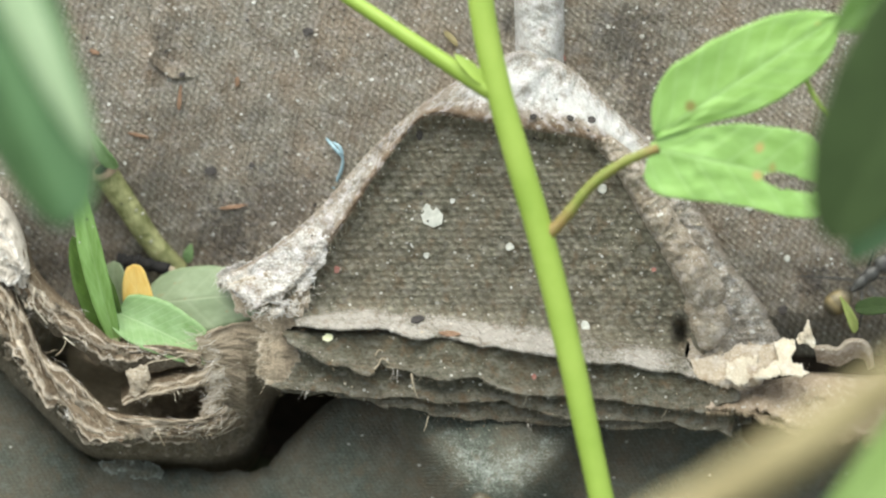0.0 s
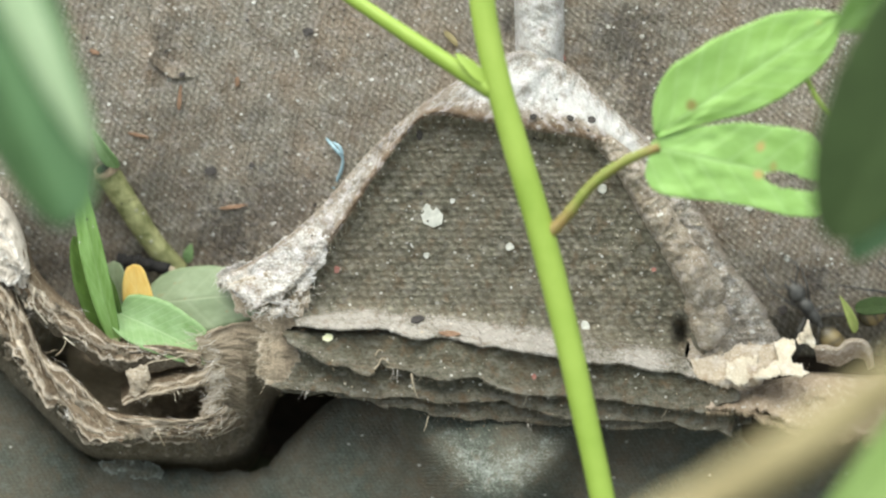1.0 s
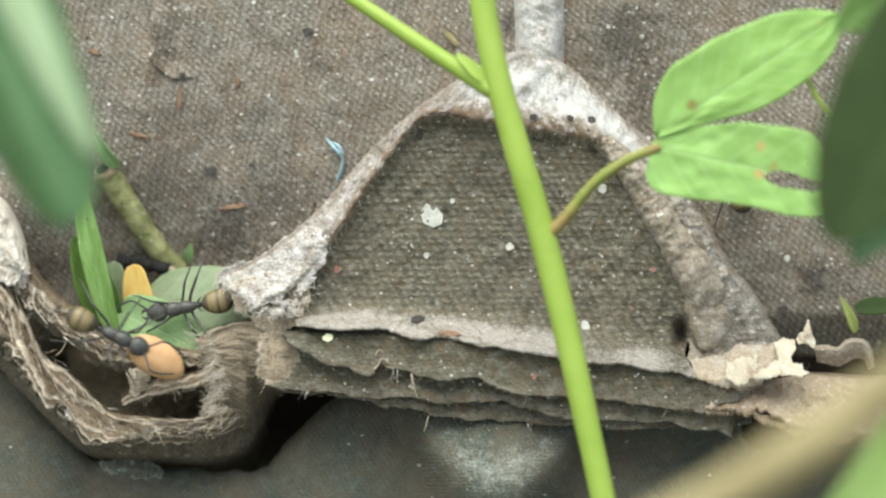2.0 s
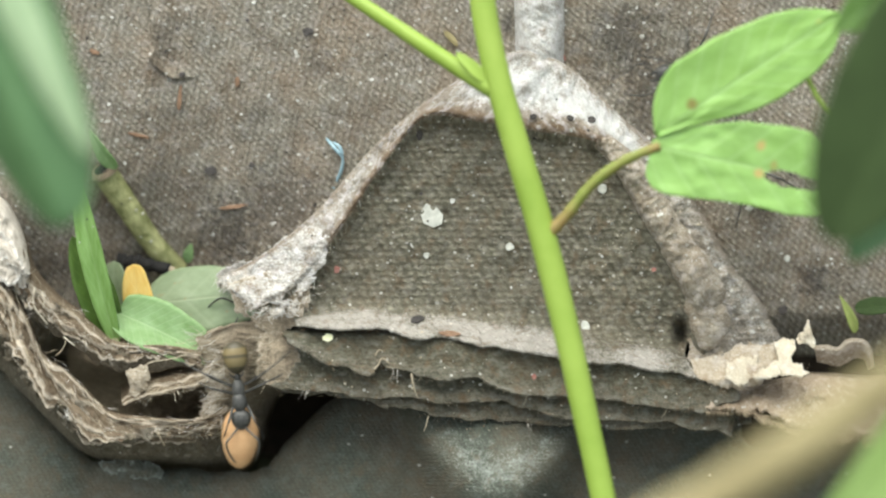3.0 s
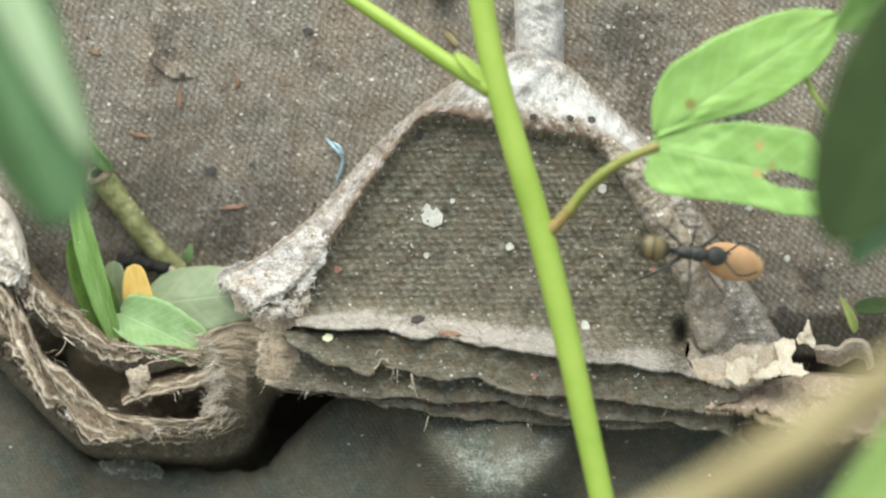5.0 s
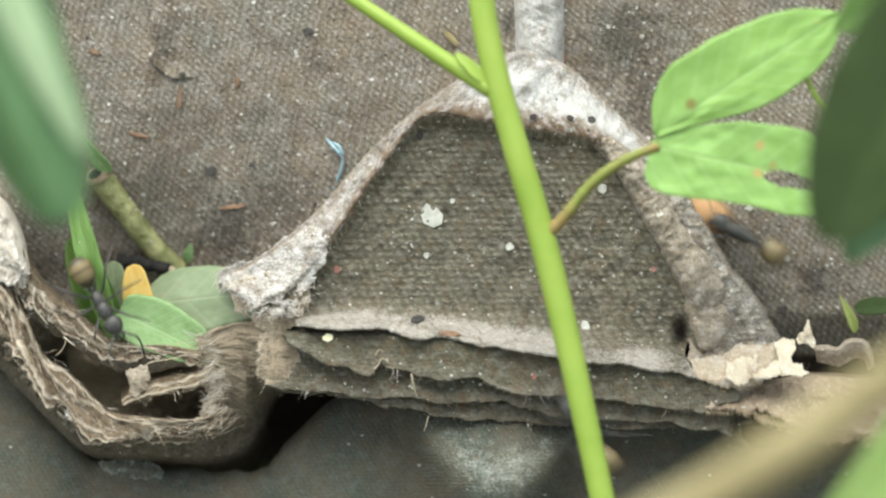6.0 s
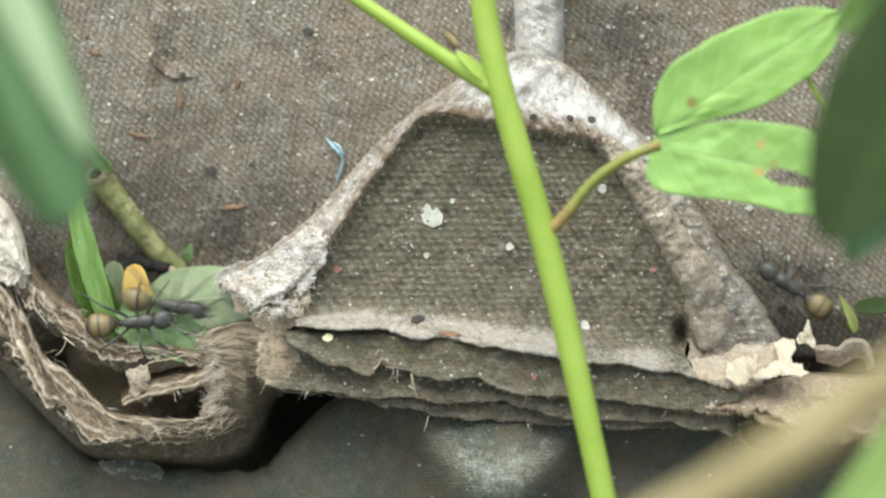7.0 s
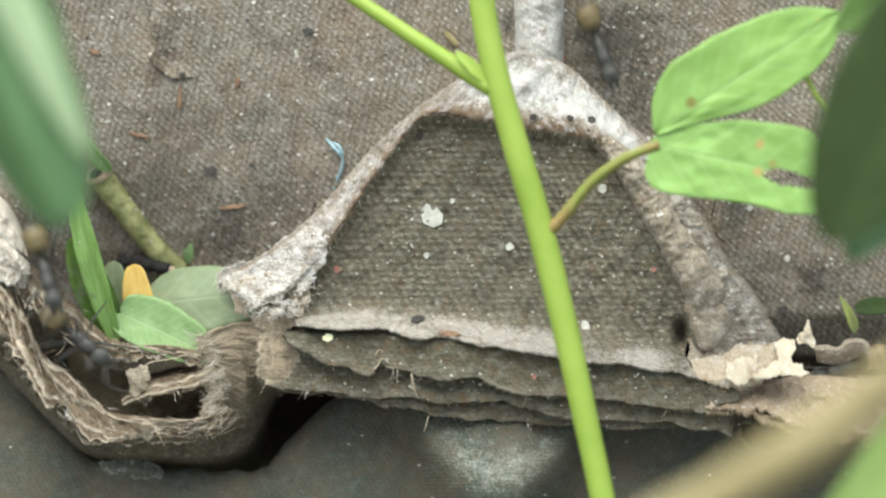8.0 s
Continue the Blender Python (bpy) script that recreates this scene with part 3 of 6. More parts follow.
def tufts(name, curves, parent, count, length, seed, radius=0.36, strands=12, fall=(0.2, 0.8, 0.3), label="", mat=None):
    """Pale locks of fibre pulled out of a torn edge, each fanning from one root."""
    rng = random.Random(seed)
    pieces = []
    for c in curves:
        pts = spline(c, 200)
        for _ in range(count):
            o = pts[rng.randrange(200)] + np.array([rng.gauss(0, 3), rng.gauss(0, 3), rng.uniform(2, 9)])
            lead = np.array(fall) + np.array([rng.gauss(0, 0.7), rng.gauss(0, 0.5), rng.gauss(0, 0.3)])
            L = length * rng.uniform(0.35, 1.0)
            for _ in range(rng.randint(strands // 3, strands)):
                step = lead + np.array([rng.gauss(0, 0.28), rng.gauss(0, 0.28), rng.gauss(0, 0.2)])
                step = step / np.linalg.norm(step)
                at = o + np.array([rng.gauss(0, 3.5), rng.gauss(0, 2.5), 0])
                k = [at]
                for _ in range(6):
                    step = step + np.array([rng.gauss(0, 0.2), rng.gauss(0, 0.2), rng.gauss(-0.05, 0.15)])
                    step = step / np.linalg.norm(step)
                    at = at + step * L * rng.uniform(0.8, 1.2) / 6
                    k.append(at)
                r = radius * rng.uniform(0.6, 1.3) * U
                pieces.append(tube([np.array(P(*q)) for q in k], [r, r, r, r * 0.9, r * 0.8, r * 0.6, r * 0.3], 3, False))
    v, f, u = joined(pieces)
    return place(name, v, f, mat or FIBRE_PALE, parent, label, u, kind="stuff")


# ---- upper tray: valley behind, post with its ridge, lip ----
def back_depth(x, y):
    d = -95 + 0 * x
    d = d + 25 * np.clip((y - 200) / 300, -1, 1) * -1
    d = d - 96 * gauss(x, y, 250, 520, 240, 190)
    d = d - 45 * gauss(x, y, 1480, 640, 170, 120)
    d = d + 190 * gauss(x, y, -60, 400, 95, 90)
    d = d + 14 * gauss(x, y, 265, 110, 14, 40) - 8 * gauss(x, y, 300, 100, 30, 40)
    d = d - 110 * np.clip((y - 560) / 140, 0, 1)
    d = d - 420 / (1 + np.exp(-(y - 612) / 12.0)) / (1 + np.exp((x - 1150) / 20.0))
    return d


upper = thing("egg_tray", P(784, 400, -260), "weathered grey-brown moulded pulp egg tray with torn edge", "egg tray", "stacked egg trays")
gx, gy = np.meshgrid(np.linspace(-260, 1830, 300), np.linspace(-240, 900, 170))
g = np.stack([gx, gy, back_depth(gx, gy)], axis=2)
g = roughen(g, 7, 130, 11, 1.2)
cut = int(np.argmin(np.abs(gy[:, 0] - 632)))
sheet("valley", g[:cut + 1], 14, PULP, upper, "brown mesh-printed pulp with white flecks", True)
sheet("cup_bottom", g[cut:], 14, DIRT_SHADE, upper, "bottom of the cup, dirt coloured near black for its shade", True)

# a layer of the valley's pulp that has come away along a curved edge
ys = np.linspace(-120, 138, 90)
left_edge = np.interp(ys, (-120, -20, 40, 85, 104, 120, 138), (252, 258, 268, 273, 262, 276, 302)) + 3 * fractal(ys, ys * 0, 24, 47, 3)
off = np.linspace(0, 1, 16)
gx = left_edge[:, None] + 64 * off[None, :]
gy = ys[:, None] + 0 * gx
g = roughen(np.stack([gx, gy, back_depth(gx, gy)], axis=2), 7, 130, 11, 1.2)
g[..., 2] += (11 + 5 * fractal(gx, gy, 40, 49, 2)) * (1 - off[None, :]) ** 1.5 - 5 * off[None, :] ** 3
sheet("peeled_layer", g, 5, PULP, upper, "thin layer of pulp peeling along a curved edge", True)

V = [[(x + dx * (1 + 0.0006 * (60 - y)), y, d) for y in (-200, -110, -30, 30, 70, 105, 140)] for x, dx, d in
     ((957, -52, -120), (957, -40, -52), (957, -26, -28), (957, 0, -16), (957, 24, -28), (957, 38, -56), (957, 50, -130))]
g = roughen(loft(V, 110, [5, 5, 6, 6, 5, 5], smooth=2), 4, 40, 25, 2.0)
sheet("spine", g, 12, PULP_RIDGE, upper, "pale narrow ridge joining the posts", wear=np.full(g.shape[:2], 0.75))
S1 = [(388, 490, -30), (470, 445, -5), (560, 372, 5), (650, 270, 5), (720, 205, 5), (795, 150, 0), (905, 90, -20),
      (990, 105, -24), (1062, 168, -20), (1140, 250, -8), (1215, 350, -4), (1292, 480, 0), (1347, 560, 6), (1384, 628, 10)]
S0 = [(x + (x - 880) * 0.02, y + 25, d - 130) if x < 1100 else (x + 8, y - 5, d - 110) for x, y, d in S1]
S2 = [(440, 545, 30), (520, 500, 36), (590, 415, 34), (660, 310, 30), (712, 240, 28), (762, 200, 28), (860, 212, 31),
      (950, 226, 33), (1056, 245, 32), (1110, 290, 30), (1168, 380, 26), (1215, 470, 24), (1240, 560, 24), (1266, 652, 24)]
S3 = [(470, 556, 8), (540, 516, 8), (603, 432, 6), (676, 322, 4), (724, 256, 2), (770, 224, 0), (860, 236, 0),
      (950, 252, 0), (1046, 270, 0), (1080, 305, 2), (1115, 390, 4), (1180, 480, 6), (1205, 560, 8), (1215, 600, 8)]
S4 = [(520, 552, 10), (545, 545, 4), (580, 538, -2), (632, 534, -6), (700, 538, -8), (770, 545, -8), (850, 553, -8),
      (930, 563, -8), (1000, 573, -6), (1060, 582, -4), (1100, 592, 0), (1150, 601, 2), (1190, 610, 6), (1212, 620, 10)]
S5 = [(x, y + 12, d + 14) for x, y, d in S4]
S6 = [(525, 576, 58), (555, 578, 62), (600, 580, 64), (650, 578, 64), (700, 590, 64), (765, 597, 64), (840, 606, 64),
      (915, 616, 64), (985, 627, 64), (1050, 640, 62), (1110, 646, 60), (1170, 655, 58), (1210, 662, 54), (1245, 672, 50)]
g = loft([S0, S1, S2, S3, S4, S5, S6], 420, [5, 18, 8, 56, 6, 16], smooth=1, keyed=True)
g = roughen(roughen(g, 4, 70, 21, 2.2), 2.0, 16, 26)
bump_up = 6 * gauss(g[..., 0], g[..., 1], 1254, 562, 38, 52) - 60 * gauss(g[..., 0], g[..., 1], 1206, 590, 11, 22)
g[..., 2] += bump_up
side = 5 - 2 / (1 + np.exp(-(g[5:24, :, 0] - 1120) / 20.0))
g[5:24, :, 2] += side * fractal(g[5:24, :, 0], g[5:24, :, 1], 30, 23)
fuzzy = 1 / (1 + np.exp(-(g[..., 0] - 1130) / 15.0)) * np.clip((26 - np.arange(g.shape[0])) / 4.0, 0, 1)[:, None]
g[..., 2] += fuzzy * (4.5 * fractal(g[..., 0], g[..., 1], 14, 27, 3) + 22 * gauss(g[..., 0], g[..., 1], 1228, 505, 22, 26))
for _ in range(5):
    h = g.copy()
    h[76:100] = 0.25 * g[75:99] + 0.5 * g[76:100] + 0.25 * g[77:101]
    g = h
g = roughen(g, 2.5, 24, 35)
g[88:98, :, 2] += 2.0 * fractal(g[88:98, :, 0], g[88:98, :, 1], 15, 39, 2)
g = tear(g, 8, 33, rows=8, size=60.0, octaves=4)
nv, nu = g.shape[:2]
rows_, cols_ = np.meshgrid(np.arange(nv), np.arange(nu), indexing="ij")
crest = np.exp(-((rows_ - 14) / 7.0) ** 2) * (0.12 + 1.0 * np.clip((cols_ - 165) / 25, 0, 1) + 0.5 * np.exp(-(cols_ / 80.0) ** 2)) * np.clip((322 - cols_) / 36, 0.0, 1)
lipped = (0.72 + 0.2 * np.exp(-(cols_ / 100.0) ** 2)) * np.clip((rows_ - 91) / 7.0, 0, 1) * (0.95 + 0.6 * fractal(g[..., 0], g[..., 1], 60, 29, 3))
crest = crest - 1.1 * np.exp(-((rows_ - 23) / 3.5) ** 2) * np.clip((cols_ - 30) / 60.0, 0.15, 1)
right_ = np.clip((cols_ - 290) / 25.0, 0, 1) * np.clip((14 - rows_) / 9.0, 0, 1)
g[..., 0] += right_ * 7 * fractal(g[..., 1], g[..., 0] * 0, 46, 77, 4)
tuck = g.copy()
tuck[26:29, :, 2] -= np.array([1.5, 4.0, 7.0])[:, None]
RIDGE_END = tuck[4:26, :130:2].reshape(-1, 3)
sheet("post", tuck[:29, :296], 13, PULP_RIDGE, upper, "pale worn rounded ridge of pulp", wear=crest[:29, :296])
crest_right = 0.4 * np.exp(-((rows_ - 8) / 5.0) ** 2) - 0.35 * np.exp(-((rows_ - 23) / 4.0) ** 2)
sheet("post_side", tuck[:29, 295:], 13, PULP_SIDE, upper, "dirty side of the ridge with white flecks and worn crest", flat=0.8, wear=crest_right[:29, 295:])
sheet("post_face", g[25:], 5, PULP_FACE, upper, "flat sloping face with mesh print and ragged pale lip", 0.8, wear=lipped[25:])

RR = [(1062, 252, 34), (1100, 290, 28), (1136, 350, 26), (1172, 412, 26), (1204, 462, 28), (1228, 505, 30), (1244, 540, 24), (1250, 575, 4)]
WR = (0.6, 0.8, 1.0, 1.1, 1.2, 1.3, 1.4, 1.2)
roll = loft([[(x + o * 0.83 * w, y - o * 0.5 * w, d + q * w * h) for (x, y, d), w, h in zip(RR, WR, (1, 1, 1, 1, 1, 1, 1, 1))] for o, q in ((-22, -34), (-17, -2), (-8, 14), (2, 19), (18, 16), (33, 2), (44, -44))], 200, [4, 4, 4, 4, 4, 4], smooth=1)
roll = roughen(roughen(roughen(roll, 4, 22, 45, 2.5), 7, 44, 46), 2.5, 11, 48)
sheet("ridge_roll", roll, 10, PULP_ROLL, upper, "rounded brown fibrous crest ending in a lump")

th, ph = np.meshgrid(np.linspace(0.0, 2.0, 26), np.linspace(0, 2 * math.pi, 60), indexing="ij")
lump = np.stack([1256 + 40 * np.sin(th) * np.cos(ph), 562 + 52 * np.sin(th) * np.sin(ph), 10 + 40 * np.cos(th)], axis=2)
swell = 1 + 0.2 * fractal(lump[..., 0], lump[..., 1], 38, 91, 4)[..., None]
lump = np.array((1256, 562, 10)) + (lump - np.array((1256, 562, 10))) * swell
sheet("ridge_lump", roughen(lump, 2, 12, 93, 1.5), 4, PULP_ROLL, upper, "rounded brown lump where the crest ends", True)

# ---- trays under it, torn edges one below the other ----
L2A = [(500, 590, 40), (700, 590, 42), (900, 605, 42), (1100, 630, 40), (1300, 650, 38)]
L2B = [(508, 608, 56), (560, 635, 60), (610, 652, 62), (655, 662, 62), (672, 640, 56), (700, 656, 60), (760, 672, 62),
       (850, 673, 60), (900, 698, 62), (980, 700, 60), (1060, 706, 58), (1150, 720, 58), (1240, 726, 56), (1310, 712, 52)]
L3A = [(450, 585, 4), (600, 625, 24), (800, 650, 28), (1000, 670, 28), (1310, 700, 24)]
L3B = [(462, 672, 34), (500, 690, 40), (570, 696, 42), (650, 706, 44), (735, 700, 42), (790, 712, 42), (900, 714, 40),
       (980, 738, 42), (1080, 745, 40), (1180, 752, 40), (1260, 760, 38), (1296, 778, 34)]
L4A = [(470, 640, -20), (700, 670, 4), (1000, 700, 8), (1320, 720, 6)]
L4B = [(490, 690, 12), (600, 700, 20), (700, 722, 24), (790, 738, 24), (900, 748, 24), (1000, 750, 22), (1120, 756, 20), (1220, 757, 16), (1330, 752, 12)]
HANGING = (([((728, 662, 56), (730, 674, 62), (734, 690, 60), (740, 706, 54)), 1.7], [((654, 664, 54), (668, 648, 60), (676, 634, 58), (690, 644, 56)), 2.2], [((664, 630, 54), (670, 620, 58), (680, 622, 54)), 1.4]),
           ([((758, 704, 32), (772, 712, 36), (800, 714, 34)), 1.6], [((1184, 716, 48), (1178, 730, 46), (1170, 740, 40)), 1.3], [((932, 700, 48), (930, 710, 46), (926, 718, 42)), 1.2]),
           ([((760, 732, 8), (757, 742, 14), (754, 754, 14), (750, 764, 10)), 2.0], [((1000, 748, 6), (996, 752, 8), (990, 756, 6)), 1.4]))


def put_string(name, points, radius, parent):
    v, f, u = tube([np.array(P(*p)) for p in spline(points, 14)], np.linspace(0.8, 0.4, 14) * radius * U, 6)
    return place(name, v, f, FIBRE, parent, "", u)


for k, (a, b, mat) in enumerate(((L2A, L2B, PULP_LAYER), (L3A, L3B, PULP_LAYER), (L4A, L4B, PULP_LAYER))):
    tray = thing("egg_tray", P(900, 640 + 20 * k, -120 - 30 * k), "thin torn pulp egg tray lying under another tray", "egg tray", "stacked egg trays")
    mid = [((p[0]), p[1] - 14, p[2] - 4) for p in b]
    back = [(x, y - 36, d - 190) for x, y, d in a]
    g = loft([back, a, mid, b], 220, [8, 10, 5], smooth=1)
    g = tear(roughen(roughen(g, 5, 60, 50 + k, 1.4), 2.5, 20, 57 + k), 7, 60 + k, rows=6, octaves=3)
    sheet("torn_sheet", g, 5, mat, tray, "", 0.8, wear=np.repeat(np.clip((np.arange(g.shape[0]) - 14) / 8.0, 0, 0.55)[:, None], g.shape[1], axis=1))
    hairs("torn_fuzz", [b], tray, 40, 14, 70 + k, lie=3.0, drop=0.1)
    tufts("loose_fibre", [b], tray, 1, 30, 90 + k, radius=0.3, strands=4)

    for pts, r in HANGING[k]:
        put_string("hanging_fibre", pts, r, tray)

# ---- torn cup of the stack: nested rims ----
cup = thing("egg_tray", P(230, 700, -150), "torn cup of a pulp egg tray with frayed fibrous rim", "egg tray", "stacked egg trays")
OT = [(-60, 446, 10), (0, 490, 16), (24, 520, 20), (48, 562, 22), (68, 615, 24), (84, 636, 24), (112, 654, 26), (150, 690, 28), (180, 720, 30), (205, 733, 32), (250, 738, 34), (300, 743, 32), (345, 742, 26), (378, 732, 14), (398, 714, 4)]
OM = [(-60, 500, 46), (0, 545, 50), (24, 580, 52), (52, 620, 54), (74, 660, 54), (100, 690, 54), (130, 712, 54), (165, 740, 54), (196, 757, 54), (225, 760, 52), (260, 760, 50), (305, 760, 46), (350, 756, 34), (390, 745, 16), (415, 726, -6)]
OB = [(-60, 556, 50), (0, 600, 54), (24, 630, 56), (46, 660, 56), (70, 690, 56), (100, 722, 56), (128, 748, 56), (160, 776, 54), (196, 784, 52), (226, 784, 48), (262, 780, 42), (308, 778, 32), (355, 774, 14), (398, 764, -10), (430, 746, -40)]
OW = [(-60, 622, -90), (0, 654, -96), (24, 680, -100), (50, 706, -104), (80, 738, -110), (110, 768, -116), (140, 796, -126), (170, 812, -150), (205, 820, -190), (232, 826, -240), (262, 832, -300), (308, 840, -350), (360, 844, -380), (410, 842, -390), (460, 832, -390)]


def between(a, b, k, dd=0.0):
    p, q = spline(a, 24), spline(b, 24)
    r = p + (q - p) * k
    r[:, 2] += dd
    return [tuple(v) for v in r]


def layer(name, curves, steps, mat, parent, seed, ragged=9, thick=6, amp=8, fine=3.0, nu=320, size=34.0, label="frayed torn pulp rim"):
    g = loft(curves, nu, steps, smooth=1)
    g = roughen(g, amp, 40, seed, fine)
    g = tear(g, ragged, seed + 3, rows=min(7, g.shape[0] - 2), size=size)
    sheet(name, g, thick, mat, parent, label)


OI = [(x + 4, y - 2, d - 120) for x, y, d in OT]
WT = OB[:12] + [(355, 774, 8), (400, 762, -40), (438, 734, -90), (468, 700, -150)]
WB = OW[:12] + [(360, 848, -330), (410, 846, -350), (444, 828, -370), (474, 770, -380)]
WM = [((a[0] + b[0]) / 2, a[1] * 0.5 + b[1] * 0.5, a[2] * 0.76 + b[2] * 0.24) for a, b in zip(WT, WB)]
g = loft([[(x, y - 26, d - 30) for x, y, d in WT], [(x, y - 6, d - 8) for x, y, d in WT], WM, WB], 420, [6, 26, 34], smooth=1)
g = roughen(roughen(roughen(g, 12, 40, 301, 5.0), 7, 16, 303, 2.0), 3, 7, 305)
sheet("outer_wall", tear(g, 7, 304, rows=8, size=24.0), 8, PULP_CUP, cup, "lumpy brown outside of the cup")
band("outer_rim", [between(OI, OT, 0.8, -6), between(OT, OM, 0.4, -8), between(OM, OB, 0.5, -6), between(OM, OB, 1.06, -6)], [8, 14, 14], FRAYED_RIM, cup, 311, ((0.45, 0.22, 8, 60.0), (0.72, 0.16, 8, 34.0)), 720, 4, 3.4, 17, 54.0, 0.3)
band("outer_rim", [OI, OT, between(OT, OM, 0.7, 6), between(OM, OB, 0.35, 6)], [8, 16, 12], FRAYED_RIM, cup, 321, ((0.4, 0.12, 6, 44.0), (0.58, 0.2, 9, 70.0), (0.78, 0.16, 7, 26.0)), 720, 4, 3.6, 20, 44.0, 0.42)
FA = [(40, 600, 62), (62, 640, 66), (78, 668, 66), (92, 690, 64), (106, 704, 60)]
FB = [(14, 606, 66), (44, 650, 72), (62, 684, 74), (76, 712, 74), (98, 716, 68)]
band("torn_flake", [FA, between(FA, FB, 0.5, 2), FB], [10, 12], FRAYED_RIM, cup, 327, ((0.5, 0.2, 4, 20.0),), 200, 3, 2.0, 7, 14.0, 0.25, label="pale flake peeling off the rim")
FC = [(110, 700, 60), (140, 722, 62), (168, 748, 62), (196, 762, 60), (222, 768, 56)]
FD = [(124, 738, 66), (142, 764, 70), (164, 780, 72), (190, 782, 70), (216, 784, 64)]
band("torn_flake", [FC, between(FC, FD, 0.5, 2), FD], [10, 12], FRAYED_RIM, cup, 329, ((0.55, 0.2, 4, 24.0),), 220, 3, 2.0, 6, 18.0, 0.2, label="pale flake peeling off the rim")
IT = [(-50, 320, 10), (0, 376, 14), (34, 420, 14), (54, 480, 8), (95, 527, 4), (145, 562, 0), (190, 600, -4), (240, 609, -8), (300, 613, -8), (356, 624, -6)]
IB = [(-70, 440, 40), (-20, 482, 40), (16, 500, 36), (42, 540, 30), (78, 568, 24), (118, 598, 18), (165, 622, 14), (215, 634, 10), (290, 634, 6), (356, 642, 4)]
II = [(x + 10, y - 5, d - 90) for x, y, d in IT]
UW = [(60, 566, -10), (100, 596, -20), (150, 626, -24), (190, 652, -28), (240, 660, -30), (290, 654, -30), (356, 650, -24)]
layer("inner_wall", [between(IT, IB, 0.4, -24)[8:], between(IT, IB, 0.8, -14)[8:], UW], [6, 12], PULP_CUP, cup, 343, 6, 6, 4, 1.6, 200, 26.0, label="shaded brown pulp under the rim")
band("inner_rim", [II, IT, between(IT, IB, 0.55, 4), between(IT, IB, 0.92, 0)], [8, 12, 10], FRAYED_RIM, cup, 351, ((0.48, 0.12, 6, 36.0), (0.7, 0.16, 7, 24.0)), 640, 4, 3.0, 15, 34.0, 0.42)
R1 = [(-70, 310, 4), (-20, 348, 12), (10, 378, 16), (36, 420, 14), (54, 476, 4)]
R2 = [(-90, 440, 50), (-50, 478, 50), (-20, 486, 48), (8, 488, 44), (46, 500, 32)]
band("rim_shoulder", [between(R1, R2, -0.15, -50), R1, between(R1, R2, 0.5, 16), R2], [4, 16, 20], FRAYED_WHITE, cup, 391, ((0.45, 0.15, 4, 40.0), (0.7, 0.12, 4, 26.0)), 260, 6, 3.6, 12, 14.0, 0.12, label="pale worn shoulder of the rim")
M1 = [(214, 706, -30), (238, 694, -16), (262, 684, -12), (300, 676, -10), (340, 664, -6), (388, 640, 6)]
M2 = [(218, 716, -6), (244, 702, 6), (270, 696, 10), (306, 690, 12), (345, 680, 12), (392, 662, 16)]
M0 = [(x, y - 22, d - 70) for x, y, d in M1]
band("inner_ledge", [M0, M1, M2], [8, 14], FRAYED_RIM, cup, 361, ((0.6, 0.15, 4, 30.0),), 240, 4, 2.6, 5, 22.0, 0.1, label="ragged inner ledge")
scrap("torn_tab", [(228, 652), (258, 648), (266, 668), (260, 694), (236, 700), (222, 680)], lambda x, y: -2 + 10 * gauss(x, y, 240, 672, 18, 26) + 0.1 * (y - 650), FRAYED_PALE, cup, 371, 5.0, thick=4, rough=6, label="small pale torn tab")
W0 = [(346, 596, -30), (356, 640, -30), (366, 690, -30), (350, 744, -36)]
W1 = [(362, 594, 14), (382, 640, 20), (396, 676, 18), (384, 736, -2)]
W2 = [(412, 572, 30), (428, 630, 30), (438, 690, 0), (430, 760, -90)]
W3 = [(476, 568, 4), (482, 630, -20), (468, 696, -120), (450, 776, -240)]
W4 = [(560, 580, -60), (552, 640, -110), (490, 706, -330), (458, 800, -460)]
band("side_wall", [W4, W3, W2, W1, W0], [12, 22, 26, 10], FRAYED_WALL, cup, 381, (), 260, 6, 3.2, 12, 7.0, 0.0, grain=(1.0, 0.22), label="matted brown fibrous wall")
V1 = [(120, 622, -300), (160, 640, -220), (220, 652, -160), (262, 660, -140), (300, 660, -120), (360, 650, -80)]
V2 = [(120, 668, -360), (170, 690, -280), (225, 705, -210), (262, 712, -190), (300, 715, -170), (360, 700, -120)]
V3 = [(130, 714, -380), (180, 740, -290), (230, 750, -220), (262, 755, -210), (300, 760, -200), (360, 740, -180)]
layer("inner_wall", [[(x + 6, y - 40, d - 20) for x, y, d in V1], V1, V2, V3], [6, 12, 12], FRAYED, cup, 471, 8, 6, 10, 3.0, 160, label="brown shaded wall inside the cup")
hairs("torn_fuzz", [OT, between(OT, OM, 0.6, 6), between(OM, OB, 0.5, 8), IT, between(IT, IB, 0.6, 4), M2], cup, 45, 20, 111, 0.28, curl=0.6, lie=2.5)
hairs("laid_fuzz", [between(OT, OM, 0.3, 6), between(OT, OM, 0.7, 8), between(OM, OB, 0.1, 8), between(OM, OB, 0.5, 10), IT, between(IT, IB, 0.35, 4), between(IT, IB, 0.7, 3)], cup, 45, 34, 113, 0.34, 0.0, 0.4, lie=3.0, jitter=9, curl=0.5)
